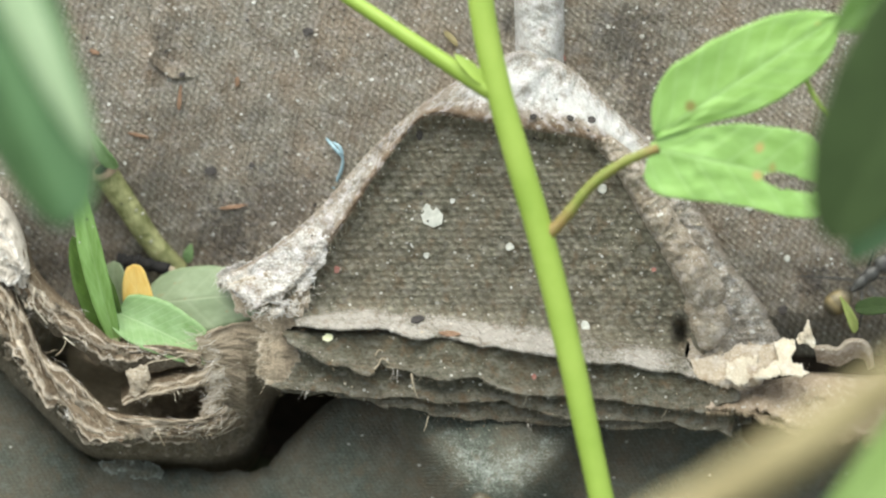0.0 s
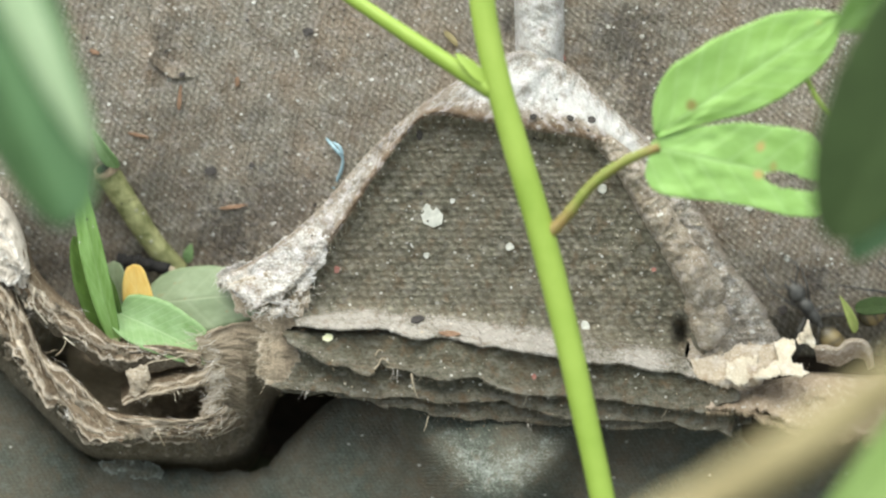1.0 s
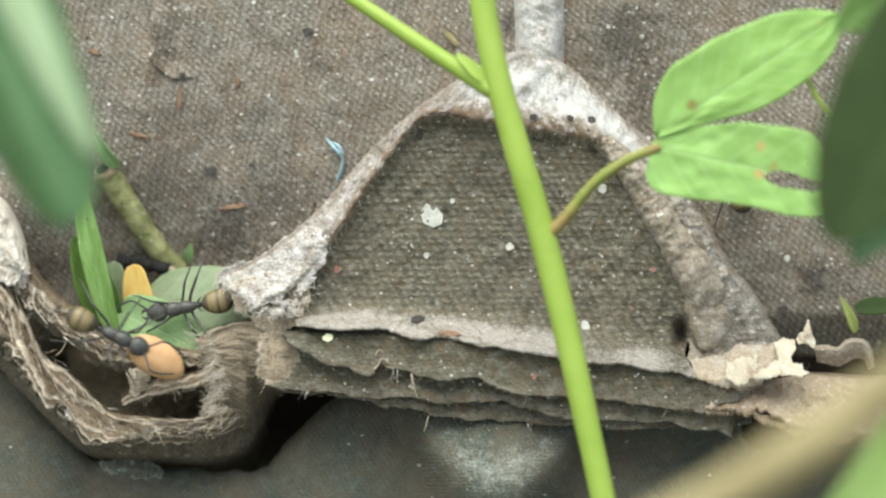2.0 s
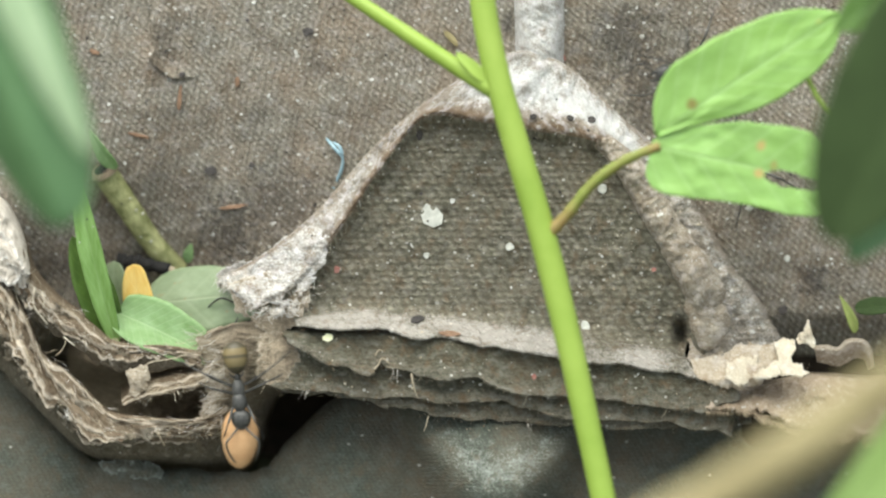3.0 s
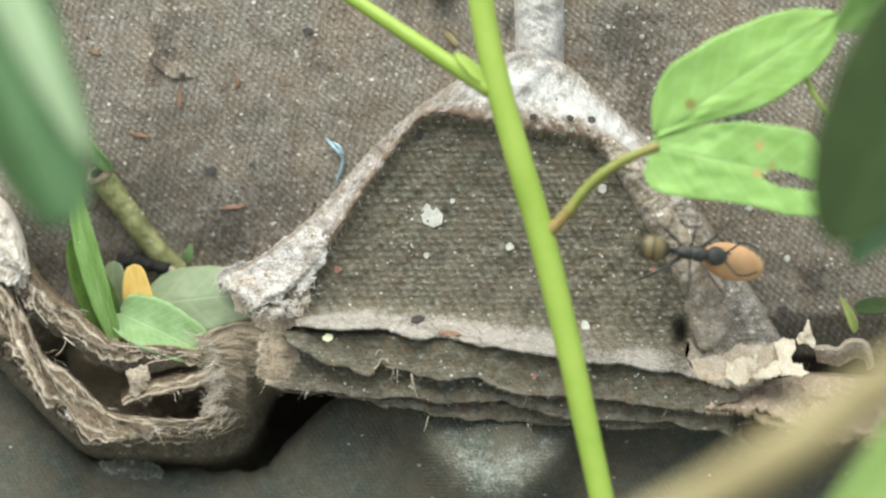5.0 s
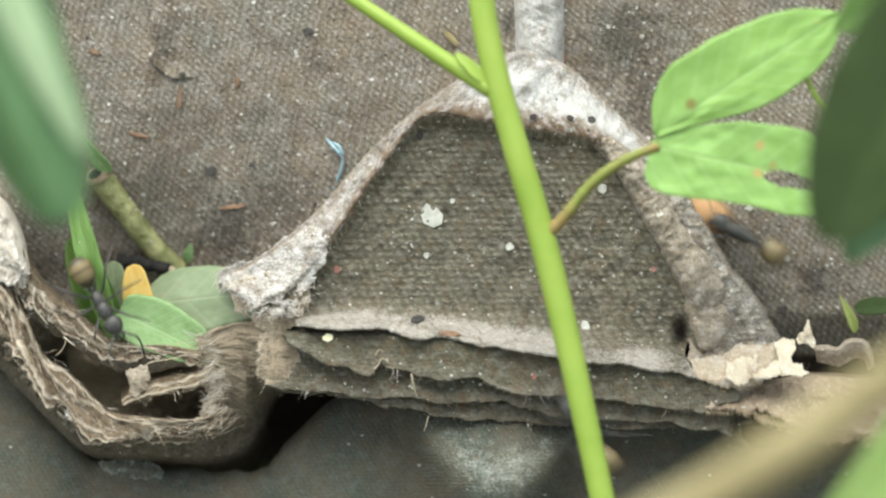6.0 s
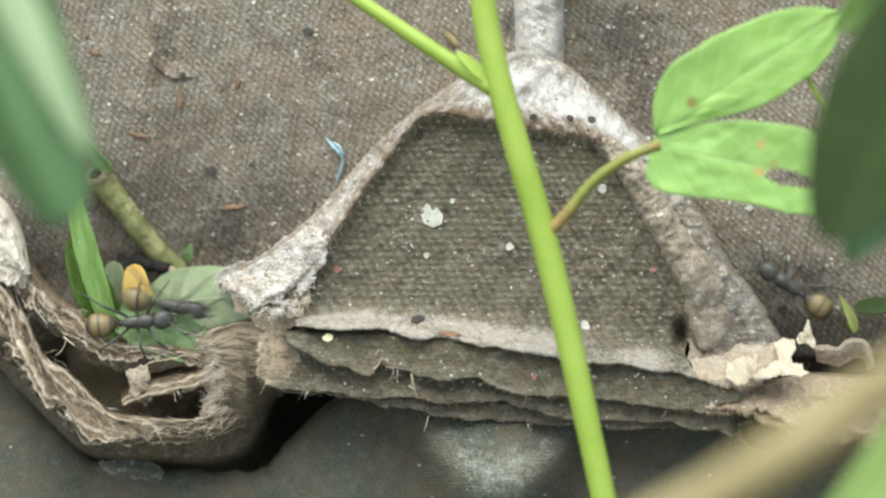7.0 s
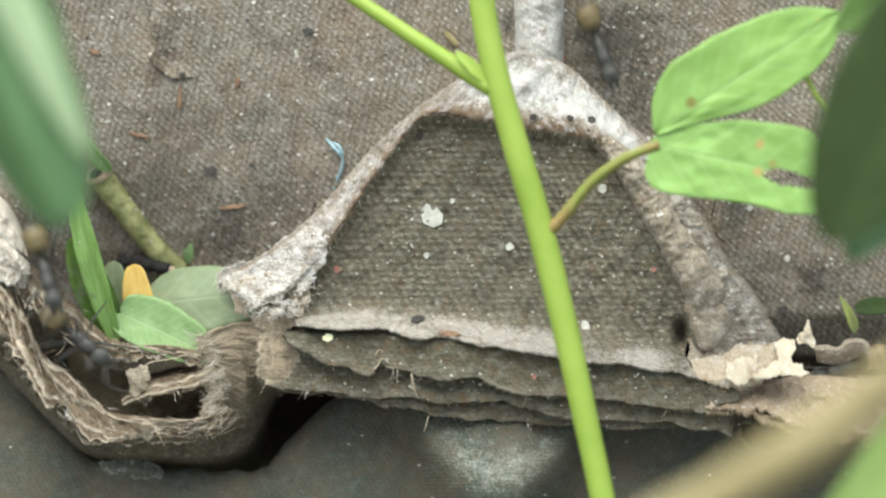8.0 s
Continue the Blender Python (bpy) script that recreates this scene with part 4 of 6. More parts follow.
hairs("pale_fuzz", [IT, between(IT, IB, 0.3, 3), between(IT, IB, 0.75, 3), OT, between(OT, OM, 0.4, 6), between(OM, OB, 0.3, 8), between(R1, R2, 0.3), between(R1, R2, 0.6), between(R1, R2, 0.85, 6)], cup, 24, 34, 119, 0.32, 0.0, 0.4, lie=3.0, jitter=7, curl=0.5, mat=FIBRE_PALE)
tufts("pale_fray", [between(IT, IB, 0.8, 4)[6:18], between(OM, OB, 0.8, 8)[2:14]], cup, 4, 34, 115, radius=0.36, strands=6)
hairs("wall_felt", [between(W1, W2, q, 2)[:20] for q in (0.0, 0.25, 0.5, 0.75, 1.0)] + [between(W2, W3, q, 2)[:16] for q in (0.25, 0.5, 0.75)], cup, 45, 28, 112, 0.28, -0.1, 0.2, curl=0.22, lean=(-1.0, 0.35, 0.05), jitter=10, mat=FIBRE_FELT)
hairs("edge_fibre", [between(W0, W1, 0.7), between(W0, W1, 1.0, 2), between(W1, W2, 0.15, 2)], cup, 90, 38, 116, 0.3, 0.0, 0.22, curl=0.2, lean=(-1.2, 0.25, 0.15), jitter=7, mat=FIBRE_FELT)
tufts("fur_lock", [between(W0, W1, 0.9), between(W1, W2, 0.2)], cup, 14, 40, 118, 0.36, 10, (-1.2, 0.3, 0.2), mat=FIBRE_PALE)
hairs("ledge_fuzz", [M1[1:], M2[1:], between(M1, M2, 0.5)[6:]], cup, 80, 30, 117, 0.32, 0.0, 0.25, lie=4.0, curl=0.35, lean=(-0.6, 0.1, 0.2))
place("loose_string", *(lambda t: (t[0], t[1], FIBRE_FELT, cup, "pale curled paper string", t[2]))(joined([
    tube([np.array(P(*p)) for p in spline(k, 24)], 0.9 * U, 5) for k in (
        [(258, 676, 18), (262, 658, 24), (258, 648, 26), (272, 640, 24), (300, 636, 20), (330, 628, 14)], [(118, 598, 30), (114, 612, 32), (106, 624, 30), (98, 630, 24)],
        [(112, 596, 30), (124, 606, 34), (132, 612, 30)], [(62, 508, 40), (58, 530, 42), (64, 548, 40), (84, 574, 34)], [(74, 516, 36), (78, 530, 40), (76, 546, 36)],
        [(278, 762, 66), (284, 776, 68), (292, 790, 62)], [(52, 652, 76), (50, 630, 76), (40, 612, 72)])])))

# ---- grey tray at the bottom ----
lower = thing("egg_tray", P(700, 850, -300), "clean blue-grey moulded pulp egg tray at the bottom of the stack", "egg tray", "stacked egg trays")
edge = spline([(-300, 560), (0, 655), (90, 745), (160, 815), (215, 822), (250, 832), (330, 832), (460, 830), (482, 812), (520, 770), (600, 700), (700, 680), (1250, 700), (1310, 770), (1340, 795), (1400, 790), (1500, 760), (1900, 700)], 360)


edge[:, 1] += 4.5 * fractal(edge[:, 0], 0 * edge[:, 0], 22, 139, 3) * np.clip((540 - edge[:, 0]) / 40, 0, 1)


def grey(x, y, e):
    d = -95 + 0.22 * (y - 882)
    d = d + 28 * gauss(x, y, 20, 860, 170, 130) - 12 * gauss(x, y, 190, 860, 60, 50)
    d = d + 34 * gauss(x, y, 640, 850, 110, 130) + 30 * gauss(x, y, 1130, 900, 110, 120)
    d = d + 12 * np.exp(-((y - 832 - 0.16 * (x - 230)) / 11.0) ** 2) * np.exp(-((x - 235) / 55.0) ** 4)
    # the rounded nose of the next post: it rises to a curved brow and turns down below it
    brow = 878 - 0.0062 * (x - 885) ** 2
    nose = 208 - 30 * np.logaddexp(0.02 * (brow - y), -0.042 * (brow - y)) - 100 * np.clip((np.abs(x - 885) - 36) / 100, 0, 3)
    d = d + 14 * np.logaddexp(0, nose / 14)
    return d - 46 * np.exp(-(y - e) / 16.0)


rows = []
for k in np.linspace(0, 1, 64):
    y = edge[:, 1] + (1130 - edge[:, 1]) * k ** 1.35
    rows.append(np.stack([edge[:, 0], y, grey(edge[:, 0], y, edge[:, 1])], axis=1))
g = roughen(np.array(rows), 6, 110, 131, 1.0)
# Light on the up-facing nose, painted as a paler band along its brow.
brow = 868 - 0.0062 * (g[..., 0] - 885) ** 2
lightening = 0.5 * np.exp(-((brow - 34 - g[..., 1]) / 42.0) ** 2) * np.exp(-((g[..., 0] - 890) / 110.0) ** 4)
sheet("cup_wall", g, 14, PULP_GREY, lower, "", True, wear=lightening)
scrap("torn_lip", [(174, 822), (204, 808), (246, 812), (276, 822), (292, 838), (284, 850), (252, 850), (226, 842), (200, 836)],
      lambda x, y: grey(x, y, np.minimum(np.interp(x, edge[:, 0], edge[:, 1]), y - 14)) + 1 + 3 * gauss(x, y, 240, 818, 40, 12), PULP_GREY, lower, 481, 6.0, (), 2, 1.6, 1.6, 12.0, "ragged fuzzy torn lip", 60, 0.15)
# Sheet behind the gap, its darkness painted instead of left to shade.
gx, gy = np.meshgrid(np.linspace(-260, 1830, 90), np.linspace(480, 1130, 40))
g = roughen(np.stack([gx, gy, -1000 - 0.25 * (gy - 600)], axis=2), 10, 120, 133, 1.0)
sheet("cup_floor", g, 14, DIRT_SHADE, lower, "inside of the cup, coloured near black to stand for shade", True)

# ---- broken corner beside the post ----
corner = thing("egg_tray", P(1400, 680, -200), "broken pale corner of a pulp egg tray, freshly torn", "egg tray", "stacked egg trays")
J2 = [(1250, 676, 58), (1276, 684, 62), (1306, 692, 66), (1345, 680, 66), (1376, 668, 62)]
K2 = [(1366, 672, 66), (1390, 668, 62), (1418, 668, 58), (1434, 660, 50), (1424, 650, 50)]
scrap("torn_corner", [(1216, 600), (1236, 588), (1270, 592), (1300, 604), (1300, 630), (1262, 648), (1226, 652), (1210, 634), (1222, 618)],
      lambda x, y: 14 + 0.3 * (y - 600), PULP_ROLL, corner, 443, 3.0, (), 6, 1.8, 5.0, 20.0, "brown torn pulp at the foot of the ridge")
scrap("torn_corner", [(1218, 640), (1246, 632), (1268, 626), (1286, 610), (1318, 606), (1352, 610), (1376, 606), (1384, 640), (1372, 668), (1345, 680), (1306, 692), (1276, 686), (1240, 676)],
      lambda x, y: 16 + 46 * np.clip((y - 612) / 60, 0, 1) + 8 * gauss(x, y, 1320, 650, 40, 22), PULP_BEIGE, corner, 441, 4.0, (), 6, 1.6, 5.0, 24.0, "beige torn pulp")
scrap("torn_corner", [(1366, 604), (1384, 598), (1408, 602), (1412, 616), (1402, 632), (1404, 640), (1420, 644), (1424, 654), (1434, 660), (1418, 668), (1390, 666), (1366, 672), (1340, 676), (1330, 664), (1352, 652), (1372, 636)],
      lambda x, y: 16 + 62 * np.clip((y - 604) / 64, 0, 1) + 8 * gauss(x, y, 1390, 640, 30, 30), PULP_CREAM, corner, 427, 3.0, (), 6, 1.6, 3.6, 20.0, "bright cream freshly torn pulp")
scrap("torn_corner", [(1290, 640), (1310, 628), (1336, 634), (1350, 656), (1330, 676), (1300, 682), (1284, 668)],
      lambda x, y: 36 + 40 * np.clip((y - 620) / 60, 0, 1), PULP_CREAM, corner, 431, 5.0, (), 5, 1.6, 2.0, 24.0, "bright cream freshly torn pulp")
T1 = [(1250, 672, -20), (1350, 678, -20), (1440, 668, -24), (1530, 674, -24), (1640, 676, -24)]
T2 = [(1250, 716, 50), (1330, 722, 66), (1385, 738, 76), (1430, 750, 80), (1520, 764, 84), (1640, 780, 90)]
layer("broken_edge", [between(T1, T2, -0.1, -60), T1, between(T1, T2, 0.5, 6), T2], [4, 10, 12], PULP_TAN, corner, 451, 12, 9, 12, 5.0, 240, 30.0, label="tan ragged broken edge")
layer("broken_edge", [between(T1, T2, 0.4, -50), between(T1, T2, 0.9, -22), between(T1, T2, 1.3, -20)], [6, 8], FRAYED, corner, 457, 14, 8, 10, 4.0, 240, 30.0, label="brown ragged layer under the edge")
Q0 = [(1440, 612, -66), (1462, 610, -62), (1482, 614, -60), (1496, 602, -56), (1514, 598, -54), (1534, 604, -56), (1544, 622, -60), (1548, 650, -66)]
Q1 = [(1442, 620, -40), (1464, 618, -36), (1486, 620, -34), (1500, 608, -30), (1516, 604, -30), (1530, 610, -32), (1538, 626, -36), (1542, 652, -44)]
Q2 = [(1446, 642, -60), (1468, 646, -64), (1490, 646, -64), (1504, 640, -60), (1516, 636, -60), (1526, 636, -60), (1532, 642, -62), (1536, 656, -64)]
band("curled_flap", [Q0, Q1, between(Q1, Q2, 0.4, 6), Q2], [6, 10, 12], PULP_ROLL, corner, 461, ((0.5, 0.1, 3, 30.0),), 180, 3, 1.5, 6, 18.0, label="small curled dry flap")
scrap("torn_point", [(1406, 600), (1416, 588), (1430, 568), (1438, 582), (1446, 604), (1440, 614), (1428, 612), (1412, 610)],
      lambda x, y: -34 + 0.25 * (y - 570), PULP_CREAM, corner, 463, 2.5, (), 4, 1.4, 4.0, 14.0, "cream torn point of pulp")
hairs("torn_fuzz", [K2, T2, J2], corner, 40, 12, 153)
A1 = [(390, 488, 6), (415, 520, 24), (440, 545, 34), (480, 556, 42), (520, 548, 44), (545, 528, 44)]
A0 = [(420, 470, 0), (450, 470, 20), (480, 478, 36), (510, 480, 44), (540, 486, 48), (560, 486, 46)]


def on_ridge(x, y):
    """Height of the ridge's end at (x, y), carried on past its edge."""
    p = np.stack([x.ravel(), y.ravel()], axis=1)
    out = np.empty(len(p))
    for k in range(0, len(p), 2000):
        far = ((p[k:k + 2000, None] - RIDGE_END[None, :, :2]) ** 2).sum(axis=2)
        w = 1.0 / (far + 6.0) ** 2
        out[k:k + 2000] = (w * RIDGE_END[None, :, 2]).sum(axis=1) / w.sum(axis=1)
    return out.reshape(x.shape)


scrap("torn_corner", [(386, 487), (404, 474), (436, 461), (468, 447), (500, 424), (530, 402), (556, 396), (582, 420), (578, 452), (562, 486), (544, 514), (524, 554), (502, 564), (480, 558), (466, 546), (440, 538), (424, 526), (406, 512)],
      lambda x, y: on_ridge(x, y) + 3.0 + 0.12 * np.maximum(y - 500, 0), PULP_RIDGE, upper, 401, 6.0,
      ((518, 522, 14, 9), (470, 547, 18, 6)), 3, 1.5, 2.2, 24.0, "pale split corner with holes and loose fibres", 125, 0.5)
scrap("torn_corner", [(404, 500), (440, 488), (520, 488), (556, 500), (548, 540), (528, 574), (500, 592), (470, 590), (440, 566), (414, 548)],
      lambda x, y: 0 + 0.14 * (x - 400) + 0.05 * (y - 500), FRAYED_WALL, upper, 411, 5.0, ((458, 548, 18, 8),), 4, 2.0, 3.0, 30.0, "brown split layer under the corner")
scrap("torn_end", [(452, 592), (486, 582), (524, 596), (530, 640), (508, 684), (480, 686), (466, 676), (456, 660), (450, 640), (458, 616)],
      lambda x, y: 16 + 0.22 * (y - 590) + 6 * gauss(x, y, 486, 640, 30, 40), FRAYED_WALL, upper, 417, 7.0, (), 5, 1.6, 4.0, 16.0, "fibrous torn end of the trays", 8)
hairs("end_fibre", [[(462, 596, 20), (454, 634, 28), (466, 676, 38)], [(476, 596, 24), (470, 640, 32), (480, 682, 40)]], upper, 60, 34, 159, 0.3, 0.0, 0.4, lean=(-0.9, 0.2, 0.2), curl=0.4, mat=FIBRE_FELT)
hairs("corner_fuzz", [A1, between(A0, A1, 0.4, 12), between(A0, A1, 0.8, 8)], upper, 60, 30, 157, 0.34, mat=FIBRE_PALE, lie=2.0, curl=0.5)
tufts("corner_fray", [A1, between(A0, A1, 0.9, 8)], upper, 8, 34, 158, fall=(-0.5, 0.6, 0.3), strands=9)
hairs("lip_fuzz", [S6], upper, 60, 11, 154)
hairs("ridge_fuzz", [S2, S1[:6], between(S2, S3, 0.5)], upper, 260, 12, 155)


# ---- plants ----
def blade(base, tip, width, shape=(0.8, 0.8), tilt=0.0, arch=0.0, fold=0.15, n=(26, 12), wave=0.0, seed=1, thick=2.0, hole=None, halves=None):
    """A leaf blade from base to tip, both (x, y, d); width in the same units."""
    b, t = np.array(P(*base)), np.array(P(*tip))
    axis = t - b
    L = np.linalg.norm(axis)
    axis = axis / L
    toward = -np.array(FWD)
    side = np.cross(axis, toward)
    side /= np.linalg.norm(side)
    nor = np.cross(side, axis)
    ca, sa = math.cos(tilt), math.sin(tilt)
    side, nor = side * ca + nor * sa, nor * ca - side * sa
    nv, nu = n
    s = np.linspace(0, 1, nv)[:, None]
    a = np.linspace(-1, 1, nu)[None, :]
    prof = np.sin(math.pi * s ** shape[0]) ** shape[1]
    prof = np.maximum(prof, 0.015)
    half = width * U * 0.5 * prof * (1 + 0.04 * fractal(s * 30 + seed, a * 0 + np.sign(a) * 5, 3.0, seed, 3))
    if halves is not None:
        up_, low_ = (np.interp(s, [p[0] for p in h], [p[1] for p in h]) for h in halves)
        for _ in range(max(nv // 20, 2) ** 2 // 2):
            for h in (up_, low_):
                h[1:-1] = 0.25 * h[:-2] + 0.5 * h[1:-1] + 0.25 * h[2:]
        half = np.where(a < 0, up_, low_) * U * (1 + 0.02 * fractal(s * 30 + seed, a * 0 + np.sign(a) * 5, 3.0, seed, 3))
    off = arch * L * np.sin(math.pi * s) + fold * half * np.abs(a) + wave * width * U * fractal(s * 6, a * 2, 1.0, seed, 2)
    w = b + axis * (s * L)[..., None] * np.ones((nv, nu, 1)) + side * (half * a)[..., None] + nor * off[..., None]
    lower_side = w - nor * (thick * U)
    verts = np.vstack([w.reshape(-1, 3), lower_side.reshape(-1, 3)])
    uv = np.stack([s * np.ones_like(a), a * np.ones_like(s)], axis=2).reshape(-1, 2)
    m = nv * nu
    idx = np.arange(m).reshape(nv, nu)
    q = np.stack([idx[:-1, :-1].ravel(), idx[:-1, 1:].ravel(), idx[1:, 1:].ravel(), idx[1:, :-1].ravel()], axis=1)
    if hole is not None:
        mid = uv[q].mean(axis=1)
        slot = (mid[:, 0] > hole[0]) & (np.abs(mid[:, 1] - hole[1]) < hole[3] * (1 - 0.4 * (mid[:, 0] - hole[0]) / (1 - hole[0])))
        q = q[(((mid[:, 0] - hole[0]) / hole[2]) ** 2 + ((mid[:, 1] - hole[1]) / hole[3]) ** 2 > 1) & ~slot]
    rim = np.concatenate([idx[0, :], idx[1:, -1], idx[-1, -2::-1], idx[-2:0:-1, 0]])
    nxt = np.roll(rim, -1)
    faces = np.vstack([q, q[:, ::-1] + m, np.stack([rim, rim + m, nxt + m, nxt], axis=1)]).tolist()
    return verts, faces, np.vstack([uv, uv])


def stalk(points, radii, n=40, sides=12, wob=0.0, seed=3):
    pts = spline(points, n)
    r = np.interp(np.linspace(0, 1, n), np.linspace(0, 1, len(radii)), radii) * U
    if wob:
        r = r * (1 + wob * lattice(np.arange(n) * 0.7, np.zeros(n) + seed, seed))
    return tube([np.array(P(*p)) for p in pts], r, sides)


def put(name, vfu, mat, parent, label="", tread=False):
    if tread:
        SHEETS.append((np.array(vfu[0]), vfu[1]))
    return place(name, vfu[0], vfu[1], mat, parent, label, vfu[2])


plant = thing("herb", P(1110, 1000, 240), "fresh green herb with smooth stem and paired leaflets", "plant")
put("stem", stalk([(838, -120, 200), (855, 30, 208), (880, 150, 214), (915, 275, 218), (955, 410, 220), (1000, 590, 224), (1040, 770, 228), (1068, 900, 232), (1110, 1090, 240)],
                  [22, 22, 22, 23, 23, 22, 21, 21, 21], 90, 20, 0.0), STEM_GREEN, plant)
put("side_stem", stalk([(555, -44, 120), (640, 12, 150), (740, 79, 180), (820, 132, 200), (872, 165, 212)], [11, 12, 13, 14, 15], 40, 14, 0.0), STEM_GREEN, plant)
put("bud", blade((862, 152, 220), (804, 96, 214), 22, (0.8, 0.7), -0.2, 0.05), STEM_GREEN, plant)
put("leaf_stalk", stalk([(968, 418, 226), (1000, 385, 232), (1045, 330, 242), (1100, 290, 252), (1165, 262, 260)], [11, 10, 9, 9, 9], 40, 12, 0.12), STEM_RED, plant, "reddish green leaf stalk")
put("leaflet", blade((1158, 243, 262), (1484, 28, 290), 150, (0.85, 0.42), 0.0, 0.02, 0.04, (60, 26), 0.02, 7,
                     halves=(((0, 4), (0.055, 43), (0.147, 72), (0.232, 84), (0.42, 82), (0.565, 76), (0.73, 63), (0.85, 46), (0.94, 26), (1, 3)),
                             ((0, 4), (0.108, 14), (0.26, 34), (0.43, 56), (0.61, 63), (0.756, 59), (0.863, 49), (0.95, 30), (1, 3)))), LEAF_BRIGHT, plant, "bright green leaflet with brown spot")
put("leaflet", blade((1150, 262, 260), (1470, 330, 280), 146, (0.62, 0.32), 0.0, 0.02, 0.04, (110, 44), 0.02, 9, hole=(0.74, 0.13, 0.11, 0.2),
                     halves=(((0, 8), (0.034, 21), (0.19, 46), (0.453, 71), (0.67, 77), (0.823, 78), (0.878, 66), (0.927, 44), (1, 6)),
                             ((0, 48), (0.03, 66), (0.11, 74), (0.234, 72), (0.448, 65), (0.634, 62), (0.793, 65), (0.945, 60), (1, 44)))), LEAF_EATEN, plant, "bright green leaflet with an eaten hole")
put("leaf_stalk", stalk([(1405, 110, 262), (1428, 146, 256), (1446, 180, 258), (1480, 226, 262)], [4, 4.5, 4.5, 4], 20, 8, 0.1), STEM_GREEN, plant)

left_leaf = thing("broad_leaf", P(-150, -255, 1120), "soft green broad leaf hanging before the trays", "leaf")
put("blade", blade((-156, -260, 1120), (121, 404, 1090), 192, (0.95, 0.42), -0.35, 0.04, -0.6, (40, 16), 0.01, 15), LEAF_HAZY, left_leaf)
# Added strip: a highlight made as a pale blade along the right edge.
put("sheen_margin", blade((-74, -230, 1150), (166, 282, 1116), 58, (0.75, 0.5), -0.2, 0.03, -0.2, (30, 8), 0.01, 16), LEAF_SHEEN, left_leaf, "pale strip standing in for the sheen along the leaf margin")
put("leaf_stalk", stalk([(-700, 2700, 1120), (-690, 1600, 1120), (-640, 600, 1120), (-520, -120, 1120), (-340, -350, 1120), (-150, -255, 1120)], [16, 16, 15, 12, 9, 7], 40, 8), STEM_GREEN, left_leaf)

right_leaf = thing("dark_leaf", P(1600, -250, 950), "green leaf hanging before the trays, its shade put into a dark colour", "leaf")
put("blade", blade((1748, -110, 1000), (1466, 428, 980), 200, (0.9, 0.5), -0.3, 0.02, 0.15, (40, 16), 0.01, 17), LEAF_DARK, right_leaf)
put("leaf_stalk", stalk([(1860, -330, 1000), (1800, -220, 1000), (1748, -105, 1000)], [10, 9, 7], 12, 8), STEM_GREEN, right_leaf)
green_tip = thing("green_leaf", P(1640, 100, 1000), "mid green leaf behind the dark leaf", "leaf")
put("blade", blade((1690, 60, 860), (1506, 466, 860), 190, (0.8, 0.8), 0.3, 0.02, 0.15, (30, 12), 0.01, 19), LEAF_HAZY, green_tip)
top_tip = thing("green_leaf", P(1640, -60, 800), "mid green leaf tip", "leaf")
put("blade", blade((1650, -80, 560), (1476, 56, 560), 100, (0.8, 0.8), 0.3, 0.02, 0.15, (30, 12), 0.01, 23), LEAF_NARROW, top_tip)

straw = thing("dry_stalk", P(1000, 1050, 1150), "dry straw-coloured plant stalk leaning across", "stalk")
put("lower_internode", stalk([(1040, 1010, 1640), (1220, 910, 1650), (1420, 790, 1670), (1560, 695, 1683)], [31, 30, 30, 29], 30, 14, 0.03), STRAW, straw)
put("upper_internode", stalk([(1556, 698, 1683), (1640, 640, 1690), (1760, 560, 1700)], [29, 29, 28], 16, 14, 0.03), STRAW, straw)
blade_low = thing("grass_blade", P(760, 1980, 1000), "bright green grass blade", "grass blade")
put("blade", blade((1430, 1040, 1100), (1760, 570, 1150), 80, (0.6, 0.4), 0.35, 0.02, 0.2, (30, 10), 0.0, 25), GRASS, blade_low)
put("stalk", stalk([(760, 1980, 1000), (1090, 1500, 1060), (1435, 1035, 1100)], [14, 14, 10], 12, 8), STEM_GREEN, blade_low)

# ---- litter in the cup ----
low_leaf = thing("narrow_leaf", P(205, 600, -60), "narrow green upright leaf folded along its midrib", "leaf")
put("blade", blade((208, 616, -40), (132, 300, -10), 46, (0.9, 0.5), 0.3, 0.03, 0.3, (36, 12), 0.02, 31), LEAF_NARROW, low_leaf, tread=True)
# This half's shade comes from its darker material.
put("under_leaf", blade((203, 608, -62), (128, 418, -48), 70, (0.85, 0.6), -0.3, 0.03, 0.2, (24, 10), 0.01, 33), LEAF_SHADED_HALF, low_leaf, "folded half of the leaf, shade put into its darker green")
old_stem = thing("cut_stem", P(310, 480, -200), "cut old green plant stem with scuffed bark", "stem")
put("stem", stalk([(318, 482, -196), (270, 430, -170), (225, 364, -135), (184, 304, -105)], [20, 21, 22, 24], 40, 18, 0.03), STEM_OLD, old_stem, tread=True)
put("cut_end", stalk([(187, 308, -107), (182, 300, -103), (180, 297, -101)], [24.5, 25, 20], 10, 18, 0.1), FRAYED, old_stem, "brown frayed rim of the cut")
put("pith", stalk([(183, 302, -101), (179, 295, -98)], [18, 15], 6, 14, 0.1), BLACK, old_stem, "dark hollow pith")
put("side_shoot", blade((206, 300, -90), (158, 230, -60), 30, (0.6, 0.7), 0.5, 0.06, 0.3), LEAF_FRESH, old_stem, "small green leaf shoot", tread=True)
yellow = thing("yellow_leaf", P(250, 560, -80), "fallen yellow leaf standing in the cup", "leaf")
put("blade", blade((266, 640, -90), (236, 468, -60), 60, (1.0, 0.34), 0.2, 0.03, 0.12, (60, 14), 0.01, 35), LEAF_YELLOW, yellow, tread=True)
pale = thing("pale_leaf", P(350, 560, -130), "pale grey-green dried leaf", "leaf")
